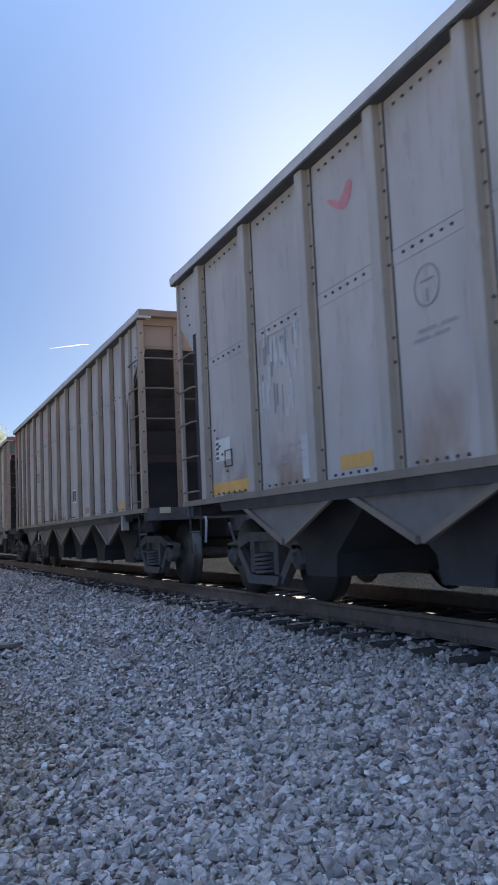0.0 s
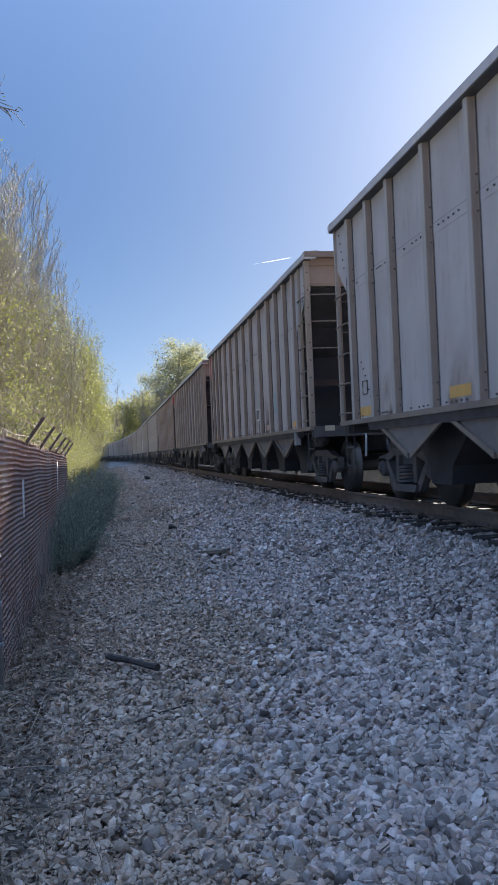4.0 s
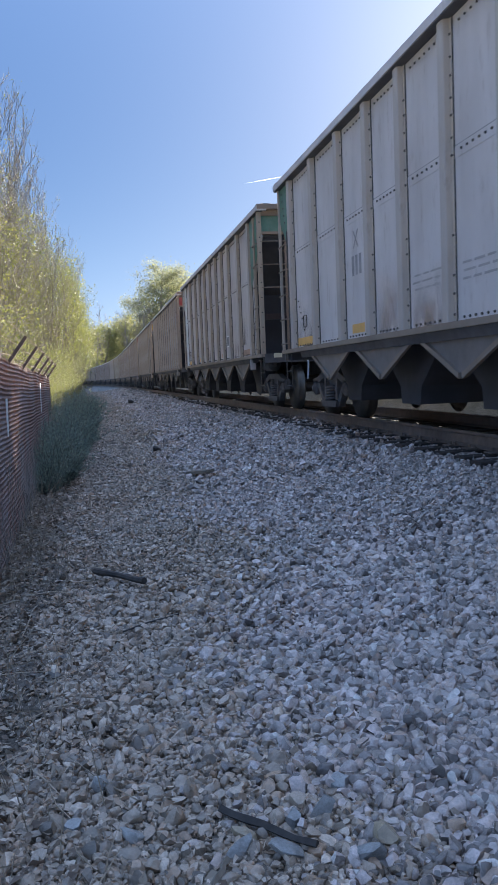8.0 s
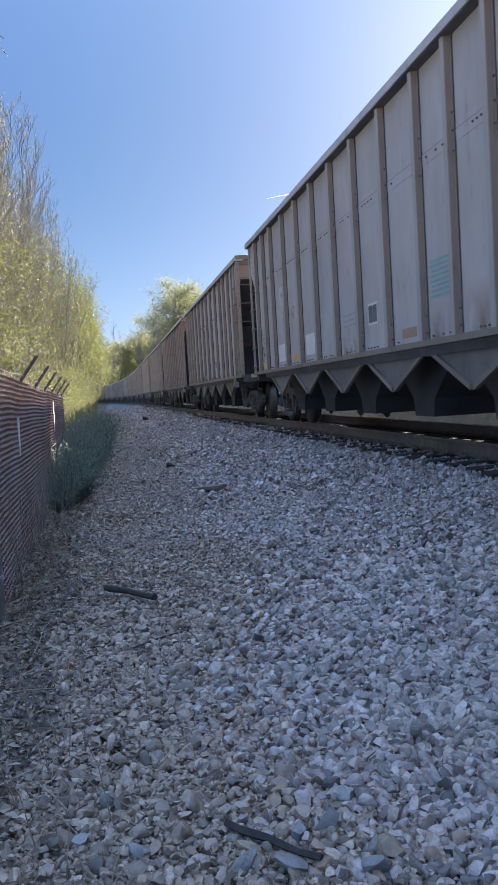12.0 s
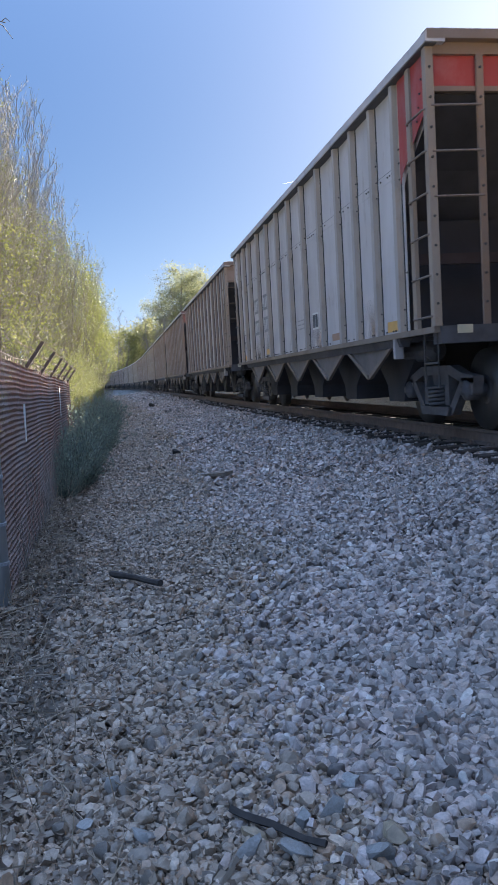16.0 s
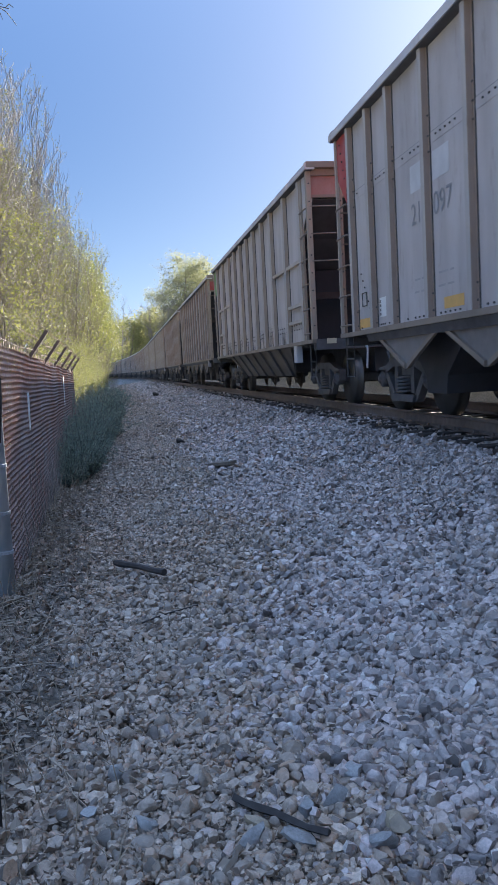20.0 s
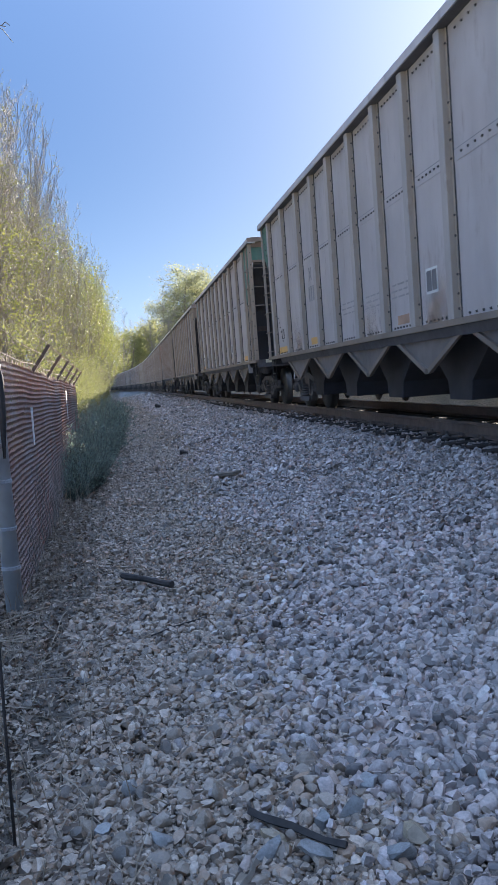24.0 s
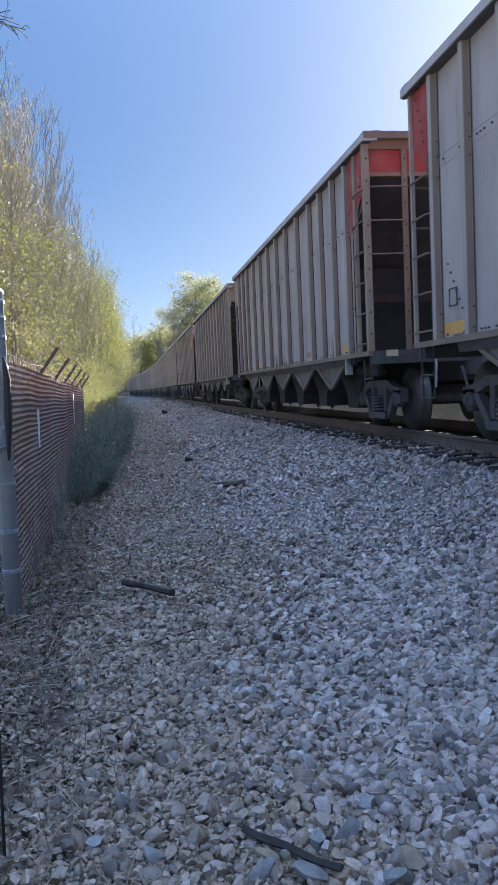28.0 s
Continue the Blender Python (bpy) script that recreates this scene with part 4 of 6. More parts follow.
def ring_mark(car, k, z, r=0.155):
    a, b = bay(k)
    y, sh = b - (b - a) * (0.45 if BUILD["now"] == "wide" else 0.45), Shape()
    n = 28
    vs, fs = [], []
    for rr in (r, r - 0.016):
        for x in (-SHEET_X - 0.003, -SHEET_X - 0.004):
            vs += [(x, y + rr * math.cos(2 * math.pi * i / n), z + rr * math.sin(2 * math.pi * i / n)) for i in range(n)]
    for i in range(n):
        j = (i + 1) % n
        fs += [(n + i, n + j, 3 * n + j, 3 * n + i), (i, n + i, n + j, j), (2 * n + i, 2 * n + j, 3 * n + j, 3 * n + i), (i, j, 2 * n + j, 2 * n + i)]
    sh.add(vs, fs)
    part("ring_mark", sh, M["faint"], car, "round black painted emblem")
    part("ring_bar", Shape().box(-SHEET_X - 0.004, -SHEET_X - 0.003, y - 0.012, y + 0.012, z - 0.12, z - 0.02), M["faint"], car)
    part("ring_bar", Shape().box(-SHEET_X - 0.004, -SHEET_X - 0.003, y - 0.08, y + 0.08, z + 0.03, z + 0.045), M["faint"], car)


def text_bars(car, k, z, rows=2, mat=None, u0=0.08, u1=0.9, step=0.075, seed=0):
    """Stencilled small print that cannot be read, as short bars."""
    rng = random.Random(seed)
    for r in range(rows):
        u = u0 + rng.uniform(0, 0.1)
        while u < u1 - 0.1:
            w = rng.uniform(0.14, 0.3)
            decal(car, "small_print", k, u, min(u + w, u1), z - r * step, z - r * step + 0.022, mat or M["print"])
            u += w + 0.06


def swoosh(car, k, z):
    a, b = bay(k)
    y = (a + b) / 2
    wing = [(-0.007, -0.098), (0.063, -0.052), (0.133, 0.028), (0.189, 0.021), (0.217, -0.024), (0.175, -0.129), (0.091, -0.19), (0.021, -0.182)]
    tail = [(-0.217, 0.0), (-0.139, -0.029), (-0.007, -0.098), (0.021, -0.182), (-0.091, -0.122), (-0.175, -0.06)]
    for outline in (wing, tail):
        part("red_mark", Shape().prism([(-SHEET_X - 0.003, y - dy, z + 0.1 + dz) for dy, dz in outline], (-0.001, 0, 0)), M["pink"], car, "faded red painted swoosh")


# near-end colour, far-end colour, tint, marks
CARS = {
    -1: ("tan", "green", 1, "t"),
    0: ("tan", "grey", 0, "g r s t w"), 1: ("tan", "red", 0, "M1 r s t h w d"), 2: ("green", "grey", 0, "M2 r s t d"), 3: ("tan", "red", 1, "M3 r t w d c"),
    4: ("red", "grey", 0, "t d"), 5: ("tan", "red", 1, "t w c d"), 6: ("tan", "red", 0, "M7 s t w c d"), 7: ("red", "grey", 1, "M4 t w d o"), 8: ("tan", "green", 2, "f t o"),
    9: ("green", "grey", 0, "wp t d o"), 10: ("red", "grey", 2, "M5 t d w"), 11: ("yellow", "grey", 0, "y t d"), 12: ("red", "grey", 0, "wq t c d"), 13: ("tan", "pink", 0, "s t c d"),
    14: ("pink", "grey", 1, "t d"), 15: ("tan", "yellow", 0, "y t w o"), 16: ("red", "grey", 2, "q t d"), 17: ("tan", "red", 0, "t d w c"), 18: ("pink", "red", 0, "M8 t d w"),
    19: ("tan", "red", 1, "M6 t w c"), 20: ("pink", "lime", 1, ""), 21: ("red", "grey", 0, "t d"), 22: ("tan", "red", 1, "t d w"), 23: ("tan", "green", 0, "f t o d"),
    24: ("green", "green", 0, "t w d"), 25: ("tan", "green", 1, "t o d"), 26: ("tan", "red", 1, "t d p"), 27: ("red", "grey", 1, "t w"), 28: ("tan", "red", 1, "t"),
    29: ("grey", "grey", 1, "t"), 30: ("tan", "grey", 1, "t"), 31: ("red", "grey", 1, ""), 32: ("tan", "grey", 1, ""), 33: ("tan", "grey", 1, ""),
    34: ("green", "grey", 1, ""), 35: ("tan", "grey", 1, ""), 36: ("red", "grey", 1, ""), 37: ("tan", "grey", 1, ""), 38: ("tan", "grey", 1, ""),
}
NUMBERS = {"M1": ("M", "LX", "25", "023"), "M2": ("J", "LX", "5", "061"), "M3": ("M", "LX", "21", "223"), "M4": ("M", "LX", "24", "41"), "M5": ("M", "", "25", ""), "M6": ("", "", "21", "097"), "M7": ("FU", "X", "93", "908"), "M8": ("M", "L", "25", "1")}
WIDE = (0, 2, 8, 9, 11, 15, 23, 24, 25, 30, 33, 36)
END_WORDS = {"tan": "tan", "red": "red", "green": "dark green", "lime": "light green", "yellow": "yellow", "grey": "grey", "pink": "faded red"}
TINT_WORDS = ("silver-grey", "grimy warm-grey", "pale grey")


def mark_car(car, marks, n):
    wide = BUILD["now"] == "wide"
    first, second, ring, last = (2, 3, 4, 10) if wide else (3, 4, 5, 12)
    plate, panel, lines = (1, 8, 9) if wide else (2, 8, 10)
    if n < 29:
        rng = random.Random(n + 200)
        for k in rng.sample(range(1, last + 1), 4):
            decal(car, "rust_smear", k, 0.02, 0.98, SILL_TOP + 0.004, SILL_TOP + rng.uniform(0.35, 0.95), M["rust_smear"], "rust stain run down the sheet", lift=0.0014)
    for mk in marks.split():
        if mk == "t":
            decal(car, "reflector", 1, 0.0, 0.95, 1.2, 1.33, M["yellow"], "yellow reflective patch")
            decal(car, "reflector", second, 0.25, 0.8, 1.24, 1.36, M["yellow"], "yellow reflective patch")
            decal(car, "reflector", last - 3, 0.3, 0.8, 1.24, 1.35, M["brown_patch"], "faded orange patch")
            decal(car, "reflector", last, 0.2, 0.9, 1.2, 1.33, M["yellow"], "yellow reflective patch")
            a, b = bay(1)
            y = (a + b) / 2 + 0.05
            part("wire_frame", Shape().tube([(-SHEET_X - 0.01, y + dy, 1.5 + dz) for dy, dz in ((-0.1, 0), (-0.1, 0.18), (0.1, 0.18), (0.1, 0), (-0.1, 0))], 0.008, 4), M["bolt"], car)
        elif mk == "r":
            ring_mark(car, ring, 2.44 if wide else 2.6)
            text_bars(car, ring, 2.12 if wide else 2.3, 2, u0=0.2, u1=0.8, step=0.06, seed=n)
        elif mk == "s":
            swoosh(car, second if n == 0 else ring, 3.5 if wide else 3.33)
        elif mk == "w":
            decal(car, "white_placard", plate, 0.1, 0.5, 1.3 if not wide else 1.58, 1.55 if not wide else 1.83, M["white"], "white printed placard")
            for k in range(4):
                decal(car, "placard_print", plate, 0.12, 0.2, (1.6 if wide else 1.32) + 0.055 * k, (1.635 if wide else 1.355) + 0.055 * k, M["letter"], lift=0.007)
        elif mk == "g":
            rng = random.Random(5)
            for k in range(48):
                u, z = rng.uniform(0.02, 0.8), rng.uniform(1.8, 2.55)
                decal(car, "graffiti_stroke", 2, u, u + rng.uniform(0.015, 0.05), z, z + rng.uniform(0.08, 0.3), M["patch"] if k % 3 else M["faint"], lift=0.003 + 0.003 * k / 48)
            text_bars(car, 2, 1.55, 3, seed=2)
            decal(car, "repaint", 2, 0.82, 0.98, 1.22, 1.62, M["patch"])
        elif mk in NUMBERS:
            a, b, c, d = NUMBERS[mk]
            high = 1.92 if wide else 2.25
            for txt, k, u, z in ((a, first, 0.68, high + 0.38), (b, second, 0.24 if wide else 0.2, high + 0.38), (c, first, 0.7, high), (d, second, 0.33 if wide else 0.29, high)):
                if txt:
                    lettering(car, txt, k, u, z, 0.34, M["patch"] if mk == "M7" else M["letter"] if mk in ("M1", "M3", "M5", "M8") else M["faint"], "painted car lettering")
            if mk != "M2":
                for k, u0, u1 in ((first, 0.52, 0.98), (second, 0.02, 0.5)):
                    decal(car, "repaint", k, u0, u1, high + 0.36, high + 0.66, M["faint"] if mk == "M7" else M["patch"], lift=0.003)
            ink = M["letter"] if mk == "M1" else None
            text_bars(car, second, 1.62, 2, ink, u0=0.05, u1=0.55, step=0.14, seed=n)
            text_bars(car, first, 1.62, 2, ink, u0=0.5, u1=0.95, step=0.14, seed=n + 7)
        elif mk == "h":
            for j, line in enumerate(("RADIANT THAW", "HEAT ONLY")):
                lettering(car, line, 2, 0.5, 1.78 - 0.13 * j, 0.085, M["letter"])
            decal(car, "white_placard", 2, 0.6, 0.95, 1.27, 1.5, M["white"], "white printed placard")
        elif mk == "d":
            decal(car, "dark_placard", panel, 0.2, 0.6, 1.5, 1.78, M["white"], "black and white service panel")
            decal(car, "dark_placard", panel, 0.23, 0.4, 1.53, 1.75, M["letter"], lift=0.007)
            decal(car, "dark_placard", panel, 0.42, 0.57, 1.53, 1.75, M["letter"], lift=0.007)
            text_bars(car, panel - 1, 1.72, 3, seed=n + 40)
        elif mk == "c":
            for j in range(8):
                decal(car, "painted_line", lines, 0.1 + 0.03 * (j % 3), 0.82, 1.6 + 0.052 * j, 1.627 + 0.052 * j, M["teal"], "teal stencilled line")
            decal(car, "painted_line", lines, 0.84, 0.87, 1.6, 1.99, M["teal"], "teal stencilled line")
        elif mk == "o":
            decal(car, "orange_patch", last, 0.0, 0.55, 1.45, 2.2, M["rust_smear"], "rusty orange stain")
            decal(car, "orange_patch", last, 0.0, 0.95, 1.2, 1.33, M["brown_patch"], lift=0.0055)
        elif mk == "y":
            decal(car, "yellow_panel", 2, 0.3, 1.0, 1.7, 2.4, M["orange"], "faded orange number panel")
            for txt, z in (("TILX", 2.15), ("4212", 1.82)):
                lettering(car, txt, 2, 0.65, z, 0.26, M["letter"])
        elif mk == "p":
            for k, u in ((first, 0.74), (second, 0.3)):
                decal(car, "number_panel", k, u - 0.18, u + 0.2, 2.35, 2.72, M["patch"], "pale repainted number panel")
                decal(car, "number_panel", k, u - 0.18, u + 0.2, 1.95, 2.25, M["patch"], "pale repainted number panel")
        elif mk == "q":
            for k in (first, second):
                for z in (2.25, 1.75):
                    decal(car, "number_panel", k, 0.1, 0.8, z, z + 0.34, M["faint"], "dark number panel")
                    for j in range(3):
                        decal(car, "number_bar", k, 0.18 + 0.2 * j, 0.3 + 0.2 * j, z + 0.06, z + 0.28, M["patch"], lift=0.007)
        elif mk == "wq":
            decal(car, "repaint", first, 0.08, 0.95, 1.28, 1.62, M["white"], "white repainted patch")
            decal(car, "repaint", ring, 0.1, 1.0, 1.3, 1.65, M["white"], "white repainted patch")
            decal(car, "repaint", first, 0.4, 0.98, 2.38, 2.72, M["patch"], lift=0.003)
            lettering(car, "MI", first, 0.7, 2.42, 0.3, M["letter"])
            lettering(car, "25", first, 0.76, 2.02, 0.32, M["faint"])
            lettering(car, "47", second, 0.36, 2.02, 0.32, M["faint"])
        elif mk == "f":
            lettering(car, "X", 3, 0.5, 2.35, 0.34, M["faint"])
            for j in range(3):
                decal(car, "number_bar", 3, 0.3 + 0.16 * j, 0.4 + 0.16 * j, 2.0, 2.26, M["faint"])
            text_bars(car, 5, 1.72, 3, seed=9)
            text_bars(car, 6, 1.7, 3, seed=10)


def car_kind(n):
    return "skirt" if n == 20 else "wide" if n in WIDE else "slim"


def far_ends():
    """Where each car's far end stands behind that of car 0."""
    ends = {0: 0.0}
    for n in range(1, LAST_CAR + 1):
        ends[n] = ends[n - 1] + COUPLER_GAP + RIM_LENGTH[car_kind(n)]
    for n in range(-1, FIRST_CAR - 1, -1):
        ends[n] = ends[n + 1] - COUPLER_GAP - RIM_LENGTH[car_kind(n + 1)]
    return ends


def build_train():
    base = {"wide": hopper_car("wide"), "slim": hopper_car("slim"), "skirt": skirt_car()}
    for key, car in base.items():
        BUILD["now"] = key
        for e in (-1, 1):
            end_detail(car, e, "tan")
            # coloured sheet of the end bay, on both sides
            for sx in (-1, 1):
                yy = lambda o: e * (half() - o)
                loop = [(yy(0.145), RIM_LOW - 0.02), *((yy(max(0.145, o - 0.015)), z + 0.012) for o, z in cut(e)[:-1]), (yy(cut(e)[-2][0] - 0.015), RIM_LOW - 0.02)]
                part("end_bay_sheet", Shape().prism([(sx * (SHEET_X + 0.038), y, z) for y, z in loop], (sx * 0.006, 0, 0)), PAINT[0], car)
    cars = {}
    for n in range(FIRST_CAR, LAST_CAR + 1):
        near, far, tint, marks = CARS[n]
        kind = car_kind(n)
        car = copy_thing(base[kind], Matrix.Identity(4))
        for ob in car.children:
            stem = ob.name.split(".")[0]
            end = 1 if sum((Vector(c).y for c in ob.bound_box)) > 0 else -1
            if stem in ("end_panel", "end_bay_sheet"):
                col = far if end > 0 else near
                if stem == "end_bay_sheet" and end < 0:
                    col = near if near in ("red", "green") else "grey"
                if stem == "end_panel":
                    tagged(ob, END_WORDS[col] + " painted top panel of the end")
                paint(ob, PAINT[tint] if col == "grey" else PANEL[col])
            elif stem in ("side_sheet", "seam"):
                paint(ob, PAINT[tint])
            elif stem == "side_post":
                paint(ob, (SLIM_POSTS if kind == "slim" else POSTS)[tint])
        BUILD["now"] = kind
        if kind == "skirt":
            for k in range(2, 10):
                decal(car, "rust_smear", k, 0.02, 0.98, SILL_TOP + 0.004, SILL_TOP + 0.42 + 0.1 * (k % 3), M["rust_smear"], "rust stain run down the sheet", lift=0.0014)
        else:
            mark_car(car, marks, n)
            if n == 9:
                for ob in car.children:
                    if ob.name.startswith("side_post") and abs(ob.location.y - POST_Y["wide"][0]) < 0.01:
                        paint(ob, M["white"])
        if n < 0 or n > 28:
            small = [ob for ob in car.children_recursive if ob.name.split(".")[0] in ("rung", "edge_angle", "spring", "bearing", "bolts", "brake_hose", "step", "seam", "seam_line", "under_sill", "ladder_upright", "end_post", "rim_corner", "placard", "end_band", "end_stiffener", "axle", "bulkhead", "air_tank", "corner_pocket", "cross_beam", "coupler", "brake_pipe", "end_stiffener") or (ob.name.startswith("side_post") and ob.location.x > 0)]
            for ob in small:
                bpy.data.objects.remove(ob)
        words = ("%s coal hopper car with ribbed sides, %s end" % (TINT_WORDS[tint], END_WORDS[near])) if kind != "skirt" else "pale grey coal car with a long sloping black skirt"
        tagged(car, words, "freight car", "cars of the coal train")
        cars[n] = car
    for car in base.values():
        for ob in [*car.children_recursive, car]:
            bpy.data.objects.remove(ob)
    return cars


TRAIN = build_train()


def motions():
    """Every car runs along the track towards the camera's end of the line."""
    ends = far_ends()
    for n, car in TRAIN.items():
        middle = ends[n] - RIM_LENGTH[car_kind(n)] / 2
        rows = []
        for k in range(29):
            x, y, a = track_at(run(k) + middle)
            rows.append((float(k), pose(x, y, 0, 0, 0, math.degrees(a))))
        walk(car, rows)
    # the vapour trail drifts slowly across the sky
    walk(CONTRAIL, [(t, pose(0, 0, 0, 0, 0, -turn)) for t, turn in ((0, 0), (5, 0.65), (11, 1.5), (20, 3.2), (28, 4.6))])

# ---- stones of the ballast ----
def ball():
    """A ball of 26 corners and 48 facets, and its plainer form of 14 corners and 24."""
    step = (-1, 0, 1)
    grid = [(x, y, z) for x in step for y in step for z in step if x or y or z]
    # corners first, then the middles of faces, then those of edges
    grid.sort(key=lambda c: (3, 1, 2, 0)[sum(map(abs, c))])
    at = {c: k for k, c in enumerate(grid)}
    fine, plain = [], []
    for axis in range(3):
        for side in (-1, 1):
            ring = []
            for a, b in ((-1, -1), (0, -1), (1, -1), (1, 0), (1, 1), (0, 1), (-1, 1), (-1, 0)):
                c = [a, b]
                c.insert(axis, side)
                ring.append(at[tuple(c)])
            if (side > 0) == (axis == 1):
                ring.reverse()
            c = [0, 0]
            c.insert(axis, side)
            mid = at[tuple(c)]
            fine += [(mid, ring[k], ring[(k + 1) % 8]) for k in range(8)]
            ends = [k for k in ring if sum(map(abs, grid[k])) == 3]
            plain += [(mid, ends[k], ends[(k + 1) % 4]) for k in range(4)]
    v = np.array(grid, float)
    return v / np.linalg.norm(v, axis=1)[:, None] ** 0.95, np.array(plain), np.array(fine)


def rock_forms(count, seed):
    """Broken blocks: a ball cut flat by nine planes, flattened; each as a fine and a coarse form."""
    rng = np.random.default_rng(seed)
    v, coarse, fine = ball()
    forms = []
    for _ in range(count):
        w = v * rng.uniform(0.96, 1.06, (len(v), 1))
        for k in range(9):
            d = rng.normal(size=3)
            if k < 2:
                d = np.array([rng.normal(0, 0.2), rng.normal(0, 0.2), 1.0 if k else -1.0])
            d /= np.linalg.norm(d)
            w -= np.outer(np.maximum(w @ d - rng.uniform(0.4, 0.75), 0), d)
        w += rng.normal(0, 0.012, w.shape)
        w *= np.array([rng.uniform(1.1, 1.5), rng.uniform(0.85, 1.15), rng.uniform(0.75, 1.15)])
        forms.append(w)
    return forms, [w[:14] for w in forms], fine, coarse


ROCKS, PLAIN_ROCKS, ROCK_FACES, PLAIN_FACES = rock_forms(24, 7)


def chip_forms(count, seed):
    """Plainer blocky stones of 8 corners, for further off."""
    rng = np.random.default_rng(seed)
    v = np.array([(x, y, z) for z in (-1, 1) for y in (-1, 1) for x in (-1, 1)], float) * 0.55
    f = np.array([(0, 2, 1), (1, 2, 3), (4, 5, 6), (5, 7, 6), (0, 1, 4), (1, 5, 4), (2, 6, 3), (3, 6, 7), (0, 4, 2), (2, 4, 6), (1, 3, 5), (3, 7, 5)])
    return [(v * rng.uniform(0.7, 1.1, (8, 1)) + rng.normal(0, 0.13, (8, 3))) * np.array([rng.uniform(1.05, 1.4), rng.uniform(0.8, 1.05), rng.uniform(0.6, 0.95)]) for _ in range(count)], f


CHIPS, CHIP_FACES = chip_forms(16, 9)


def turns(rng, n, tilt):
    """n random rotations: any heading, tilted by up to about tilt."""
    a, b, c = rng.uniform(0, 2 * np.pi, n), rng.normal(0, tilt, n), rng.normal(0, tilt, n)
    z = np.zeros(n)
    o = np.ones(n)
    rz = np.stack([np.cos(a), -np.sin(a), z, np.sin(a), np.cos(a), z, z, z, o], 1).reshape(-1, 3, 3)
    rx = np.stack([o, z, z, z, np.cos(b), -np.sin(b), z, np.sin(b), np.cos(b)], 1).reshape(-1, 3, 3)
    ry = np.stack([np.cos(c), z, np.sin(c), z, o, z, -np.sin(c), z, np.cos(c)], 1).reshape(-1, 3, 3)
    return rz @ rx @ ry


def scatter_rows(rng, x0, x1, y0, y1, density):
    n = int((x1 - x0) * (y1 - y0) * density)
    return rng.uniform(x0, x1, n), rng.uniform(y0, y1, n)


def worn_edges(mesh):
    """Flat breaks with softened edges, sharp only where they turn hard."""
    mesh.shade_smooth()
    mesh.set_sharp_from_angle(angle=0.75)


def stones(name, label, x, y, size, mat, seed, parent, sink=(-0.05, 0.5), forms=ROCKS, faces=ROCK_FACES, tilt=0.5):
    rng = np.random.default_rng(seed)
    n = len(x)
    if not n:
        return None
    z = np.array([ground_z(a, b) for a, b in zip(x, y)])
    R = turns(rng, n, tilt)
    pick = rng.integers(0, len(forms), n)
    base = np.array(forms)[pick] * size[:, None, None]
    v = np.einsum('nij,nkj->nki', R, base)
    low = v[:, :, 2].min(1)
    v += np.stack([x, y, z - low - rng.uniform(sink[0], sink[1], n) * size], 1)[:, None, :]
    f = (faces[None] + (np.arange(n) * len(forms[0]))[:, None, None]).reshape(-1, 3)
    ob = new(name, tri_mesh(name, v.reshape(-1, 3), f, mat))
    if forms is ROCKS:
        worn_edges(ob.data)
    ob.parent = parent
    return tagged(ob, label, kind="stuff")


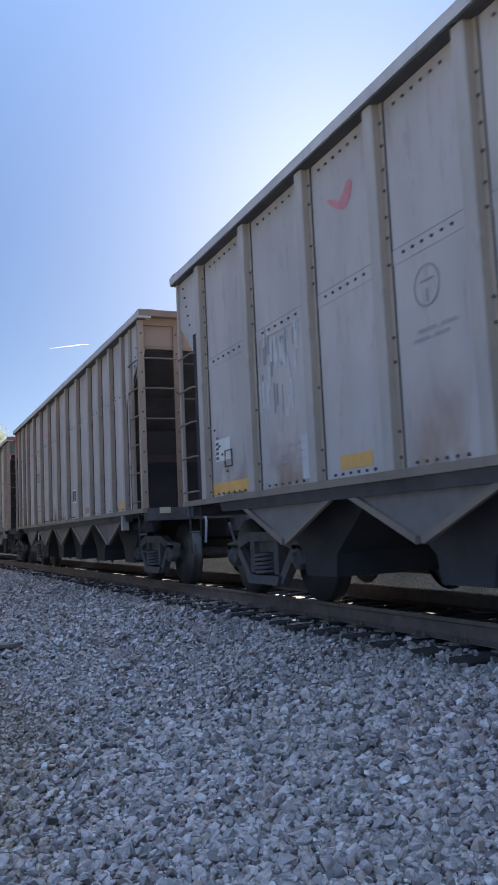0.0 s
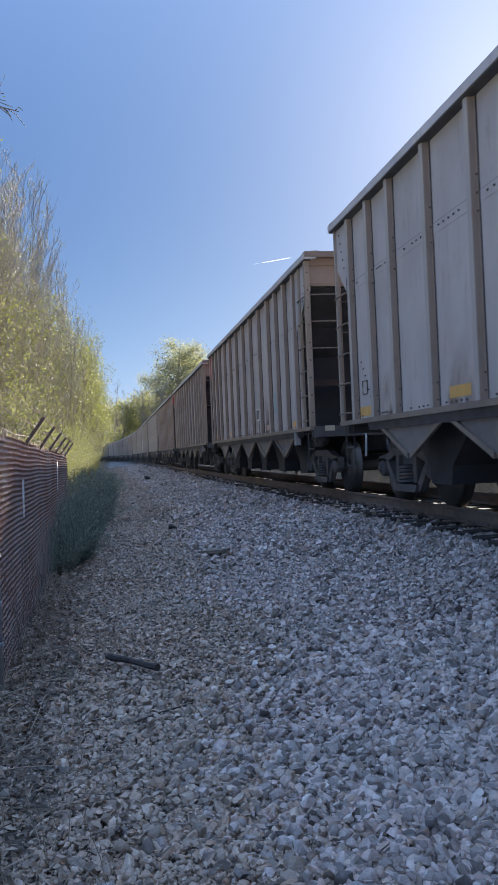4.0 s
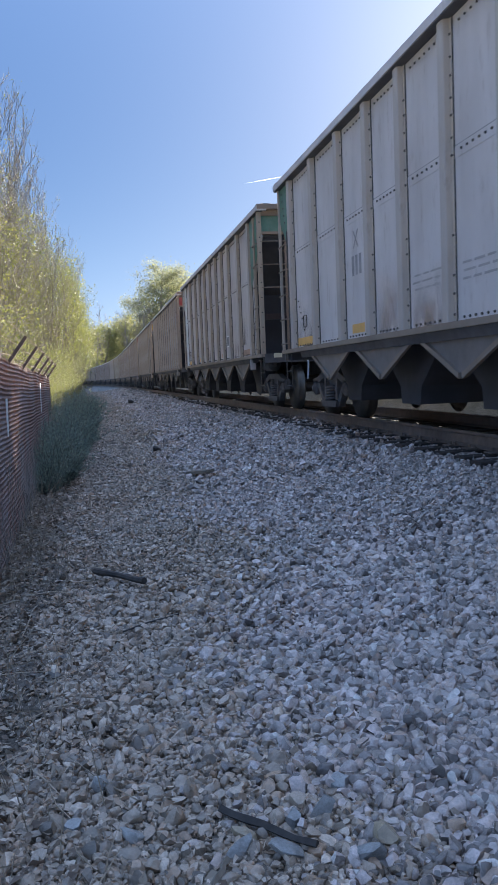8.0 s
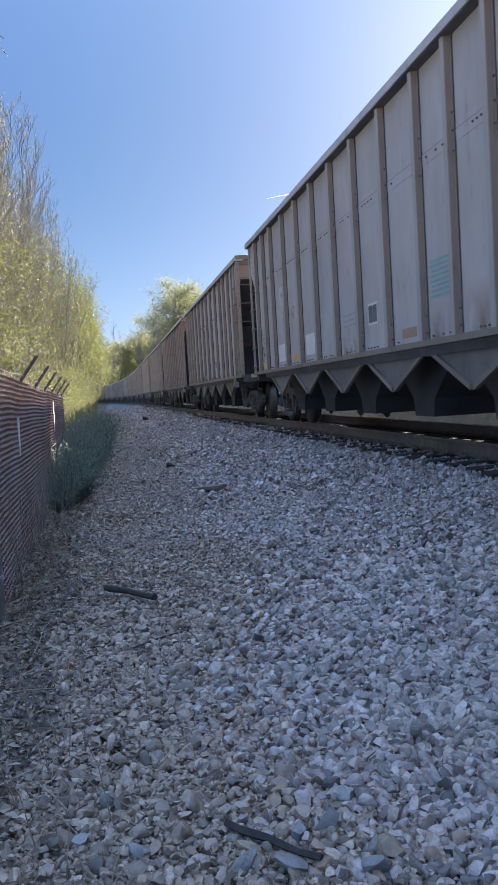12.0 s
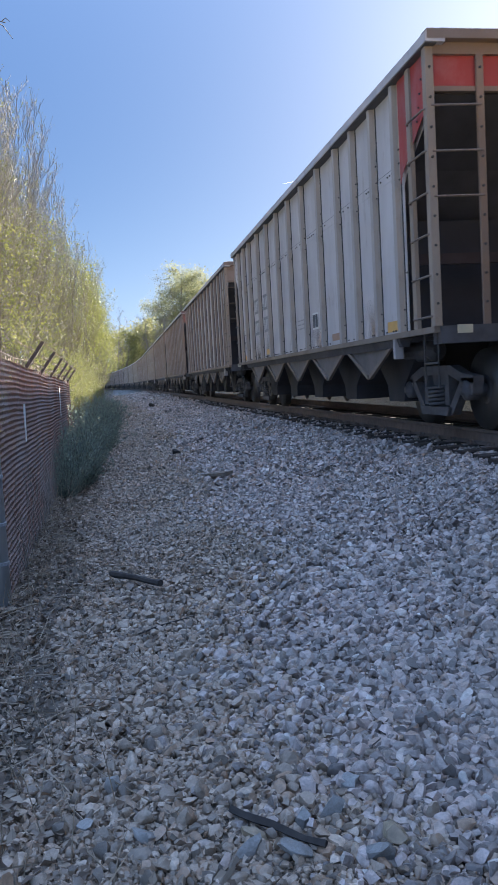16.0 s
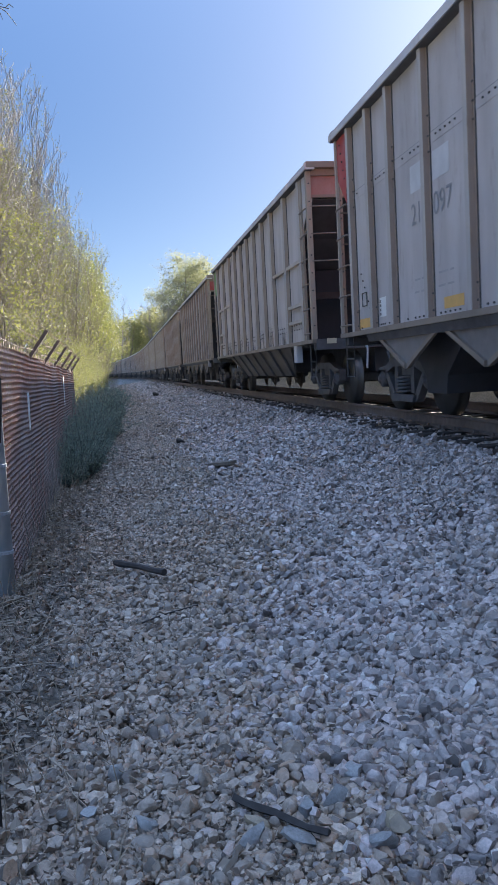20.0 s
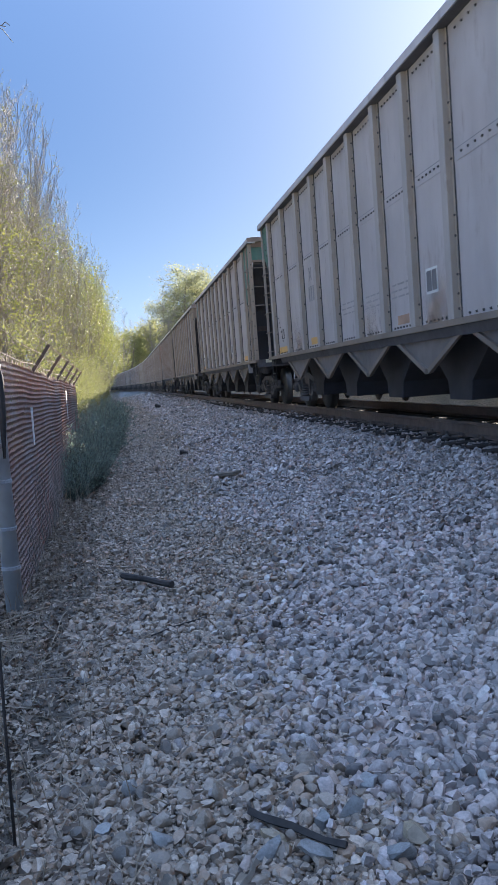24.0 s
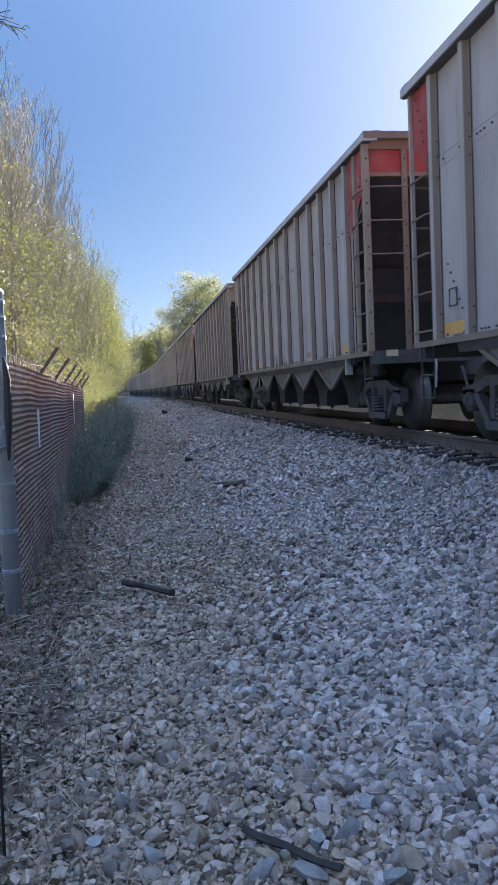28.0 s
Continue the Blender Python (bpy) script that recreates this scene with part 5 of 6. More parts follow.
def build_ballast():
    bed = tagged(new("ballast"), "loose crushed grey stone ballast beside the track", "ballast", kind="structure")
    rng = np.random.default_rng(11)

    def old(x, y):
        x = x + rng.normal(0, 0.22, len(x))
        edge = 0.66 + 0.09 * np.maximum(y - 2.5, 0.0) ** 0.8 + 0.25 * np.sin(y * 1.3)
        return x < np.minimum(edge, 1.3 + 0.2 * np.sin(y))
    fresh_x, fresh_y, fresh_s, old_x, old_y, old_s = [], [], [], [], [], []
    for y0, y1, dens, grow in ((-7.0, 0.0, 420, 1.6), (0.0, 1.8, 1900, 1.1), (1.8, 3.1, 9000, 0.76), (3.1, 5.0, 5600, 0.85), (5.0, 9.0, 3000, 0.98), (9.0, 16.0, 1250, 1.2), (16.0, 30.0, 400, 1.5), (30.0, 60.0, 140, 2.0), (60.0, 110.0, 30, 3.0)):
        x, y = scatter_rows(rng, -1.15, 3.95, y0, y1, dens)
        is_old = old(x, y)
        x -= np.array([track_shift(q) for q in y])
        spread = 0.42 if 1 < y0 < 5 else 0.36
        s = np.exp(rng.normal(np.where(is_old, np.log(0.0125), np.log(0.019)), spread, len(x)))
        s = np.clip(s, 0.008, 0.042) * grow
        keep = (rng.random(len(x)) < np.where(x + 0.07 * np.sin(3 * y) < -0.42, 0.12, np.where(is_old, 1.0, 0.62))) & ~((x > 3.5) & (rng.random(len(x)) < 0.45)) & ~((x > 2.9) & (y < 3.6) & (rng.random(len(x)) < 0.5))
        x, y, s, is_old = x[keep], y[keep], s[keep], is_old[keep]
        fresh_x.append(x[~is_old]), fresh_y.append(y[~is_old]), fresh_s.append(s[~is_old])
        old_x.append(x[is_old]), old_y.append(y[is_old]), old_s.append(s[is_old])
    fx, fy, fs = map(np.concatenate, (fresh_x, fresh_y, fresh_s))
    ox, oy, os_ = map(np.concatenate, (old_x, old_y, old_s))
    reach = 1e9
    for low, high, left, right, forms, faces in ((1.8, 3.1, -0.7, 1.6, ROCKS, ROCK_FACES), (1.8, 3.1, 1.6, reach, PLAIN_ROCKS, PLAIN_FACES), (1.8, 3.1, -reach, -0.7, PLAIN_ROCKS, PLAIN_FACES),
                                                 (3.1, 5.6, -reach, reach, PLAIN_ROCKS, PLAIN_FACES), (5.6, 200.0, -reach, reach, CHIPS, CHIP_FACES), (-10.0, 1.8, -reach, reach, CHIPS, CHIP_FACES)):
        a, b = ((v >= low) & (v < high) & (u >= left) & (u < right) for u, v in ((fx, fy), (ox, oy)))
        stones("ballast_stones", "clean blue-grey crushed stones", fx[a], fy[a], fs[a], M["ballast_stone"], 21, bed, forms=forms, faces=faces, tilt=0.55)
        stones("old_stones", "older brownish-grey trodden stones", ox[b], oy[b], os_[b], M["old_stone"], 22, bed, forms=forms, faces=faces, tilt=0.55)
    # a scatter on the far shoulder and between the rails
    x, y = scatter_rows(rng, 5.75, 8.0, 3.0, 40.0, 60)
    stones("far_side_stones", "grey stones between and beyond the rails", x, y, np.full(len(x), 0.04), M["old_stone"], 23, bed, forms=CHIPS, faces=CHIP_FACES)
    # the stones lying on top nearest by, each one by itself
    meshes = {}
    for k, w in enumerate(ROCKS):
        for key in ("ballast_stone", "old_stone"):
            meshes[k, key] = tri_mesh("stone", w, ROCK_FACES, M[key])
            worn_edges(meshes[k, key])
    r2 = random.Random(8)
    for k in range(260):
        y = 1.9 + 3.2 * r2.random() ** 1.3
        x = r2.uniform(-0.3, 0.25 + 0.42 * y)
        if (y > 5 and -0.3 < x < 0.25) or (2.1 < y < 2.6 and 0.1 < x < 0.5):
            continue
        is_old = x + r2.gauss(0, 0.2) < 0.55 + 0.08 * y
        s = r2.uniform(0.016, 0.028) * (0.62 if is_old else 1.0)
        ob = new("stone", meshes[k % len(ROCKS), "old_stone" if is_old else "ballast_stone"])
        ob.parent = bed
        ob.matrix_basis = pose(x, y, ground_z(x, y) + 0.012 + s * 0.5, r2.uniform(-25, 25), r2.uniform(-25, 25), r2.uniform(0, 360)) @ Matrix.Scale(s, 4)
    # single stones that stand out: place, length, breadth, height, kind
    for k, (x, y, a, b, c, key) in enumerate(((0.25, 2.32, 0.037, 0.018, 0.016, "ochre"), (0.63, 2.18, 0.05, 0.034, 0.028, "ochre"), (0.24, 2.26, 0.036, 0.026, 0.02, "slate"), (0.35, 2.2, 0.045, 0.036, 0.03, "slate"),
                                              (0.4, 2.33, 0.026, 0.024, 0.032, "slate"), (0.43, 2.58, 0.026, 0.018, 0.02, "old_stone"), (0.55, 2.13, 0.062, 0.03, 0.026, "slate"), (0.59, 2.49, 0.034, 0.03, 0.034, "slate"),
                                              (-0.14, 2.73, 0.028, 0.026, 0.034, "slate"), (-0.22, 2.52, 0.028, 0.022, 0.02, "slate"), (-0.06, 2.43, 0.04, 0.024, 0.022, "slate"), (-0.06, 3.04, 0.014, 0.011, 0.01, "ochre"),
                                              (-0.34, 3.85, 0.03, 0.022, 0.03, "old_stone"), (0.2, 3.7, 0.05, 0.022, 0.018, "old_stone"), (0.5, 2.36, 0.04, 0.036, 0.036, "slate"), (0.44, 2.42, 0.036, 0.026, 0.028, "old_stone"))):
        if key not in meshes:
            meshes[key] = [tri_mesh("stone", w, ROCK_FACES, M[key]) for w in ROCKS]
            for data in meshes[key]:
                worn_edges(data)
        ob = new("stone", meshes[key][(5 * k + 3) % len(ROCKS)])
        ob.parent = bed
        ob.matrix_basis = pose(x, y, ground_z(x, y) + 0.012 + c * 0.5, 14 * math.sin(k * 2.3), 14 * math.cos(k * 1.7), 40 * math.sin(k * 4.1) - 25) @ Matrix.Diagonal((a, b * 1.15, c * 1.7, 1))
    return bed


# ---- fence ----
FENCE_A, FENCE_B = (-0.82, 5.42), (-0.98, 17.0)
FENCE_POSTS = (7.9, 9.7, 11.35, 12.95, 14.6, 16.2)


def fence_x(y):
    return FENCE_A[0] + (FENCE_B[0] - FENCE_A[0]) * (y - FENCE_A[1]) / (FENCE_B[1] - FENCE_A[1])


def build_fence():
    fence = tagged(new("chain_link_fence"), "rusty chain-link fence with barbed wire arms beside the gravel", "fence")
    # woven diamonds: zigzag wires side by side
    y0, y1, top, pitch = 5.46, 17.0, 0.97, 0.041
    verts, faces = [], []
    n = int((y1 - y0) / pitch)
    r = 0.0052
    rng = random.Random(2)
    for i in range(n):
        ya = y0 + i * pitch
        ztop = top - 0.12 * (ya - y0) / (y1 - y0) + 0.005 * math.sin(ya * 2.2)
        zbot = ground_z(fence_x(ya), ya) + 0.02
        steps = int((ztop - zbot) / (pitch / 2))
        pts = []
        for k in range(steps + 1):
            side = 1 if k % 2 else -1
            sag = 0.008 * math.sin(ya * 1.1 + k * 0.09) + 0.01 * noise.noise((ya * 0.9, k * 0.05, 5.0)) + rng.uniform(-0.004, 0.004)
            pts.append(Vector((fence_x(ya) + side * 0.004 * (1 if i % 2 else -1) + sag, ya + (pitch * 0.52) * (0.5 * side), ztop - k * pitch / 2 + 0.008 * noise.noise((ya * 1.7, k * 0.12, 9.0)) + rng.uniform(-0.004, 0.004))))
        b = len(verts)
        for p in pts:
            verts += [p + Vector((r, 0, 0)), p + Vector((-r * 0.5, r, 0)), p + Vector((-r * 0.5, -r, 0))]
        for k in range(len(pts) - 1):
            for j in range(3):
                j2 = (j + 1) % 3
                faces.append((b + 3 * k + j, b + 3 * k + j2, b + 3 * k + 3 + j2, b + 3 * k + 3 + j))
    mesh_ob = new("chain_link_mesh", mesh_from("chain_link_mesh", verts, faces, M["wire"]))
    mesh_ob.parent = fence
    tagged(mesh_ob, "rust-brown woven wire mesh", kind="stuff")

    def post(y, r, top, mat, bands=(), x=None):
        x = fence_x(y) if x is None else x
        z0 = ground_z(x, y) - 0.1
        p = part("post", Shape().lathe((x, y, 0), [(r, z0), (r, top - r * 0.6), (r * 1.06, top - r * 0.55), (r * 1.05, top - r * 0.2), (r * 0.7, top + r * 0.2), (r * 0.2, top + r * 0.35)], 18, 'z'), mat, fence, smooth=True)
        for z in bands:
            part("tension_band", Shape().lathe((x, y, z), [(r + 0.001, -0.012), (r + 0.006, -0.01), (r + 0.006, 0.01), (r + 0.001, 0.012)], 16, 'z'), M["band"], p)
        return p
    post(5.4, 0.055, 1.4, M["galv"], (1.32, 1.22, 1.1, 0.92, 0.78, 0.55, 0.2, -0.1, -0.35), x=fence_x(5.4) - 0.024)
    for y in FENCE_POSTS:
        post(y, 0.035, 0.95 - 0.01 * (y - 5), M["post_rust"], x=fence_x(y) - 0.045)
        b = Vector((fence_x(y) - 0.03, y, 0.95 - 0.01 * (y - 5)))
        part("barb_arm", Shape().prism([b + Vector((0, -0.02, 0)), b + Vector((0, 0.02, 0)), b + Vector((0.028, 0.02, -0.016)), b + Vector((0.028, -0.02, -0.016))], (0.19, 0.0, 0.26)), M["post_rust"], fence)
    for k, (dz, dx) in enumerate(((0.08, 0.07), (0.17, 0.13), (0.26, 0.2))):
        pts = [(fence_x(5.4) + 0.03, 5.42, 1.33 - 0.16 * (2 - k))]
        for y in FENCE_POSTS:
            ya = (pts[-1][1] + y) / 2
            end = (fence_x(y) - 0.03 + dx, y, 0.95 - 0.01 * (y - 5) + dz)
            pts.append(((pts[-1][0] + end[0]) / 2, ya, (pts[-1][2] + end[2]) / 2 - 0.02))
            pts.append(end)
        sh = Shape().tube(pts, 0.002, 4)
        for i in range(len(pts) - 1):
            a, b = Vector(pts[i]), Vector(pts[i + 1])
            for j in range(6):
                c = a.lerp(b, (j + 0.5) / 6)
                sh.tube([c + Vector((0.016, 0.005, 0.016)), c - Vector((0.016, 0.005, 0.016))], 0.0014, 3)
                sh.tube([c + Vector((-0.016, 0.005, 0.016)), c - Vector((-0.016, 0.005, 0.016))], 0.0014, 3)
        part("barbed_wire", sh, M["wire"], fence)
    part("stretcher_bar", Shape().tube([(fence_x(5.47), 5.49, -0.58), (fence_x(5.47), 5.49, 0.95)], 0.006, 5), M["wire"], fence)
    for y, z0, z1 in ((7.28, 0.3, 0.62), (12.96, 0.3, 0.75)):
        part("rag", Shape().prism([(fence_x(y) + 0.012, y - 0.03, z0), (fence_x(y) + 0.012, y + 0.035, z0), (fence_x(y) + 0.02, y + 0.03, z1), (fence_x(y) + 0.012, y - 0.02, z1)], (0.006, 0, 0)), M["white"], fence, "white strip of plastic caught in the mesh")
    # dry creeper climbing through the mesh
    sh = Shape()
    for k in range(420):
        y = 5.9 + 10.2 * rng.random()
        x, z = fence_x(y) + rng.uniform(-0.02, 0.03), ground_z(fence_x(y), y)
        pts, lean = [], rng.gauss(0, 0.6)
        h = rng.uniform(0.25, 1.0) * (1.2 if rng.random() < 0.3 else 0.8)
        for j in range(6):
            u = j / 5
            pts.append((x + 0.02 * math.sin(5 * u + k), y + lean * u * h + 0.06 * math.sin(7 * u + k), z + h * u))
        sh.tube(pts, [0.003, 0.0028, 0.0025, 0.0022, 0.0018, 0.0012], 3, False)
    tagged(part("creeper", sh.mesh("creeper", M["twig"]), None, fence, "dry grey creeper stems in the mesh"), kind="stuff")
    # twisted wire ends along the top edge
    sh = Shape()
    for i in range(0, n, 2):
        ya = y0 + i * pitch
        zt = top - 0.12 * (ya - y0) / (y1 - y0) + 0.005 * math.sin(ya * 2.2)
        sh.tube([(fence_x(ya), ya, zt - 0.03), (fence_x(ya) + rng.uniform(-0.01, 0.01), ya + rng.uniform(-0.02, 0.02), zt + rng.uniform(0.015, 0.04))], 0.003, 3)
    tagged(part("wire_ends", sh.mesh("wire_ends", M["wire"]), None, fence), kind="stuff")
    # dark vine stem up the end post
    part("vine_stem", Shape().tube([(-0.8, 5.32, 0.98), (-0.785, 5.31, 0.85), (-0.79, 5.3, 0.6), (-0.8, 5.29, 0.35)], [0.008, 0.022, 0.024, 0.008], 7), M["dead_wood"], fence)
    return fence


def build_gate():
    gate = tagged(new("gate_frame"), "rusty pipe gate leaf hanging beside the fence post", "gate")
    x, y = -0.93, 5.12
    part("gate_stile", Shape().lathe((x, y, 0), [(0.024, -0.58), (0.024, 0.82), (0.014, 0.84)], 12, 'z'), M["old_pipe"], gate)
    part("gate_stile", Shape().lathe((x - 0.07, y - 0.18, 0), [(0.01, -0.62), (0.01, 0.6)], 10, 'z'), M["post_rust"], gate)
    part("strap", Shape().box(x - 0.02, x + 0.11, y - 0.03, y + 0.3, 0.41, 0.44), M["old_pipe"], gate)
    for z in (0.25, 0.08, -0.12, -0.34, -0.5):
        part("clamp", Shape().lathe((x, y, z), [(0.025, -0.012), (0.031, -0.01), (0.031, 0.01), (0.025, 0.012)], 12, 'z'), M["old_pipe"], gate)
    part("gate_rail", Shape().tube([(x, y, 0.8), (x - 0.5, y - 0.9, 0.8)], 0.018, 8), M["post_rust"], gate)
    return gate


# ---- trees ----
def grow(rng, height, spread, levels, lean=0.0, trunk_r=0.09, kids=(9, 6, 4), up=0.5, first=0.15):
    """Branches as polylines with radii, and the tips where leaves sit."""
    limbs, tips = [], []

    def limb(start, way, length, r, level):
        pts, rs, p, d = [start], [r], Vector(start), Vector(way).normalized()
        steps = 7 if level == 0 else 5 if level == 1 else 4 if level == 2 else 3
        for k in range(steps):
            d = (d + Vector((rng.gauss(0, 1), rng.gauss(0, 1), rng.gauss(0, 0.6))) * (0.05 if level == 0 else 0.14) + Vector((0, 0, 0.1 * up * (level > 0)))).normalized()
            p = p + d * (length / steps)
            pts.append(p.copy())
            rs.append(max(0.0035 if height < 5 else 0.0055 if height < 12.5 else 0.02, r * (1 - (k + 1) / steps * (0.85 if level == 0 else 0.8))))
        limbs.append((pts, rs, level))
        if level >= levels:
            for q in pts[1:]:
                tips.append((q, d))
            return
        n = kids[level]
        for k in range(n):
            t = first + (1 - first) * (k + rng.random()) / n if level == 0 else 0.2 + 0.8 * (k + rng.random()) / n
            i = min(int(t * steps), steps - 1)
            q = pts[i].lerp(pts[i + 1], t * steps - i)
            az = rng.uniform(0, 2 * math.pi)
            out = Vector((math.cos(az), math.sin(az), 0))
            w = (out * spread + d * up + Vector((0, 0, up * 0.6))).normalized()
            ll = length * rng.uniform(0.28, 0.42) * (1.15 - 0.6 * t if level == 0 else 0.95)
            limb(q, w, ll, max(0.004, rs[i] * 0.5), level + 1)
        if level < 2:
            tips.append((pts[-1], d))
    limb(Vector((0, 0, 0)), Vector((lean, 0.03, 1)), height, trunk_r, 0)
    return limbs, tips


def leaf_mesh(name, rng, tips, per_tip, size, scatter, mat, bare_above=1e9, full=1.0):
    """Small bent leaves about the twigs."""
    pos, n = [], 0
    for q, d in tips:
        for _ in range(per_tip if rng.random() < full and q.z < bare_above * rng.uniform(0.75, 1.2) else 1 if rng.random() < 0.25 else 0):
            pos.append(q + Vector((rng.gauss(0, scatter), rng.gauss(0, scatter), rng.gauss(0, scatter))))
    pos = np.array(pos)
    r = np.random.default_rng(rng.randrange(10 ** 6))
    n = len(pos)
    s = size * r.uniform(0.6, 1.4, n)
    R = turns(r, n, 0.9)
    quad = np.array([(-0.5, 0, 0), (0, -0.32, 0.08), (0.5, 0, 0), (0, 0.32, 0.08)])
    v = np.einsum('nij,kj->nki', R, quad) * s[:, None, None] + pos[:, None, :]
    f = np.arange(4 * n).reshape(-1, 4)
    return tri_mesh(name, v.reshape(-1, 3), f, mat)


def tree_parts(seed, height, spread, levels, per_tip, size, scatter, leaf, bark, bare=1e9, fine=True, full=1.0, **kw):
    rng = random.Random(seed)
    limbs, tips = grow(rng, height, spread, levels, **kw)
    trunk, boughs, twigs = Shape(), Shape(), Shape()
    for pts, rs, level in limbs:
        (trunk if level == 0 else boughs if level == 1 else twigs).tube(pts, rs, 8 if level == 0 else 5 if level == 1 else 3, level < 2)
    out = {"trunk": mesh_from("trunk", trunk.v, trunk.f, bark, True), "branchwork": mesh_from("branchwork", boughs.v, boughs.f, bark, True)}
    if twigs.v and fine:
        out["twig_growth"] = mesh_from("twig_growth", twigs.v, twigs.f, M["twig"], True)
    if per_tip:
        out["crown"] = leaf_mesh("crown", rng, tips, per_tip, size, scatter, leaf, bare, full)
    return out


def spray_parts(seed):
    """A low evergreen: many arching stems from one root, feathered with narrow needles."""
    rng = random.Random(seed)
    stems, pos, way = Shape(), [], []
    for k in range(75):
        az, lean, length = rng.uniform(0, 2 * math.pi), abs(rng.gauss(0.0, 0.42)), 0.4 + 0.65 * rng.random() ** 1.4
        p, d = Vector((0.16 * math.cos(az) * rng.random(), 0.16 * math.sin(az) * rng.random(), 0)), Vector((math.cos(az) * lean, math.sin(az) * lean, 1)).normalized()
        pts = [p.copy()]
        for j in range(6):
            d = (d + Vector((rng.gauss(0, 0.1), rng.gauss(0, 0.1), -0.05 * lean * j))).normalized()
            q = p + d * length / 6
            for _ in range(11 if j else 3):
                pos.append(p.lerp(q, rng.random()))
                out = d.orthogonal().normalized()
                out.rotate(Matrix.Rotation(rng.uniform(0, 6.28), 3, d))
                way.append((d * rng.uniform(0.4, 1.0) + out * 0.8).normalized())
            p = q
            pts.append(p.copy())
        stems.tube(pts, [0.006, 0.005, 0.0045, 0.004, 0.003, 0.0025, 0.0015], 3, False)
    verts = []
    for p, d in zip(pos, way):
        side = d.cross(Vector((rng.gauss(0, 1), rng.gauss(0, 1), rng.gauss(0, 1)))).normalized() * rng.uniform(0.005, 0.009)
        tip = p + d * rng.uniform(0.035, 0.085)
        verts += [p, p.lerp(tip, 0.5) + side, tip, p.lerp(tip, 0.5) - side]
    return {"trunk": mesh_from("trunk", stems.v, stems.f, M["dead_wood"], True), "crown": tri_mesh("crown", np.array(verts), np.arange(len(verts)).reshape(-1, 4), M["needle"])}


def tree(name, parts, m, label, category, group=""):
    top = new(name)
    top.matrix_basis = m
    for key, me in parts.items():
        ob = new(key, me)
        ob.parent = top
        if key in ("crown", "twig_growth", "branchwork"):
            tagged(ob, kind="stuff")
    return tagged(top, label, category, group)


def build_trees():
    rng = random.Random(12)
    leaf, bark = M["spring_leaf"], M["bark"]
    row = [tree_parts(1, 9.6, 0.62, 3, 1, 0.06, 0.1, leaf, bark, bare=8.6, full=0.5, trunk_r=0.06, kids=(24, 8, 4), up=0.95, first=0.08),
           tree_parts(2, 8.2, 0.7, 3, 2, 0.06, 0.12, leaf, bark, bare=8.0, full=0.6, trunk_r=0.055, kids=(20, 8, 4), up=0.8, first=0.05),
           tree_parts(3, 10.4, 0.6, 3, 1, 0.052, 0.1, leaf, bark, bare=7.0, full=0.6, trunk_r=0.065, kids=(26, 8, 4), up=1.0, first=0.12),
           tree_parts(4, 5.4, 0.85, 3, 2, 0.07, 0.14, leaf, bark, full=0.9, trunk_r=0.04, kids=(14, 6, 3), up=0.6, first=0.03)]
    plain = [tree_parts(1, 9.6, 0.62, 3, 2, 0.11, 0.12, leaf, bark, bare=8.6, fine=False, trunk_r=0.06, kids=(22, 7, 2), up=0.95, first=0.08),
             tree_parts(2, 8.2, 0.7, 3, 2, 0.11, 0.14, leaf, bark, bare=8.0, fine=False, trunk_r=0.055, kids=(20, 7, 2), up=0.8, first=0.05)]
    words = ("slender tree with fresh yellow-green spring leaves behind the fence", "bushy young tree in pale green leaf behind the fence",
             "tall thin tree, still mostly bare, with budding twigs", "low bushy sapling full of yellow-green leaves")

    def edge(y):
        """Where the row's front trunks stand: close to the fence line near by, nearer the track further on."""
        return -3.9 + 0.034 * max(0.0, y - 25) if y < 80 else -2.0 - track_shift(y)
    spots, y, i = [(-3.4, 19.5, 2), (-3.3, 13.5, 3), (-3.0, 16.2, 3), (-3.2, 18.6, 3), (-3.1, 21.5, 3), (-3.0, 24.2, 3), (-3.2, 27.5, 3)], 14.5, 0
    while y < 128:
        spots.append((edge(y) + rng.uniform(-0.4, 0.4), y, (0, 1, 3, 2, 1, 0, 3)[i % 7]))
        if y < 75:
            spots.append((edge(y) - rng.uniform(1.0, 2.2), y + rng.uniform(-0.6, 0.6), (2, 0, 1)[i % 3]))
        y += rng.uniform(1.2, 1.7) * (1 if y < 45 else 1.6)
        i += 1
    for x, y, k in spots:
        s = rng.uniform(0.88, 1.1) * (0.98 + 0.26 * min(1.0, max(0.0, (y - 18) / 25)))
        if y > 58:
            k = k % 2
        tree("young_tree", plain[k] if y > 58 else row[k], pose(x, y, ground_z(x, y) - 0.05, rng.uniform(-3, 3), rng.uniform(-2, 5), rng.uniform(0, 360)) @ Matrix.Scale(s, 4), words[k], "tree", "trees behind the fence")
    # a tree beside the path, of which one low bough hangs forward
    top = new("roadside_tree")
    top.matrix_basis = pose(-4.2, 8.6, ground_z(-4.2, 8.6) - 0.05)
    parts = tree_parts(41, 8.8, 0.6, 2, 2, 0.06, 0.1, leaf, bark, trunk_r=0.08, kids=(9, 5), up=1.0, first=0.45)
    for key, me in parts.items():
        ob = new(key, me)
        ob.parent = top
        if key != "trunk":
            tagged(ob, kind="stuff")
    bough = [Vector((0.03, 0, 3.9)), Vector((0.9, 0.1, 4.7)), Vector((1.9, 0.25, 5.25)), Vector((2.85, 0.35, 5.36)), Vector((3.3, 0.38, 5.26))]
    sh = Shape().tube(bough, [0.035, 0.026, 0.017, 0.009, 0.004], 6)
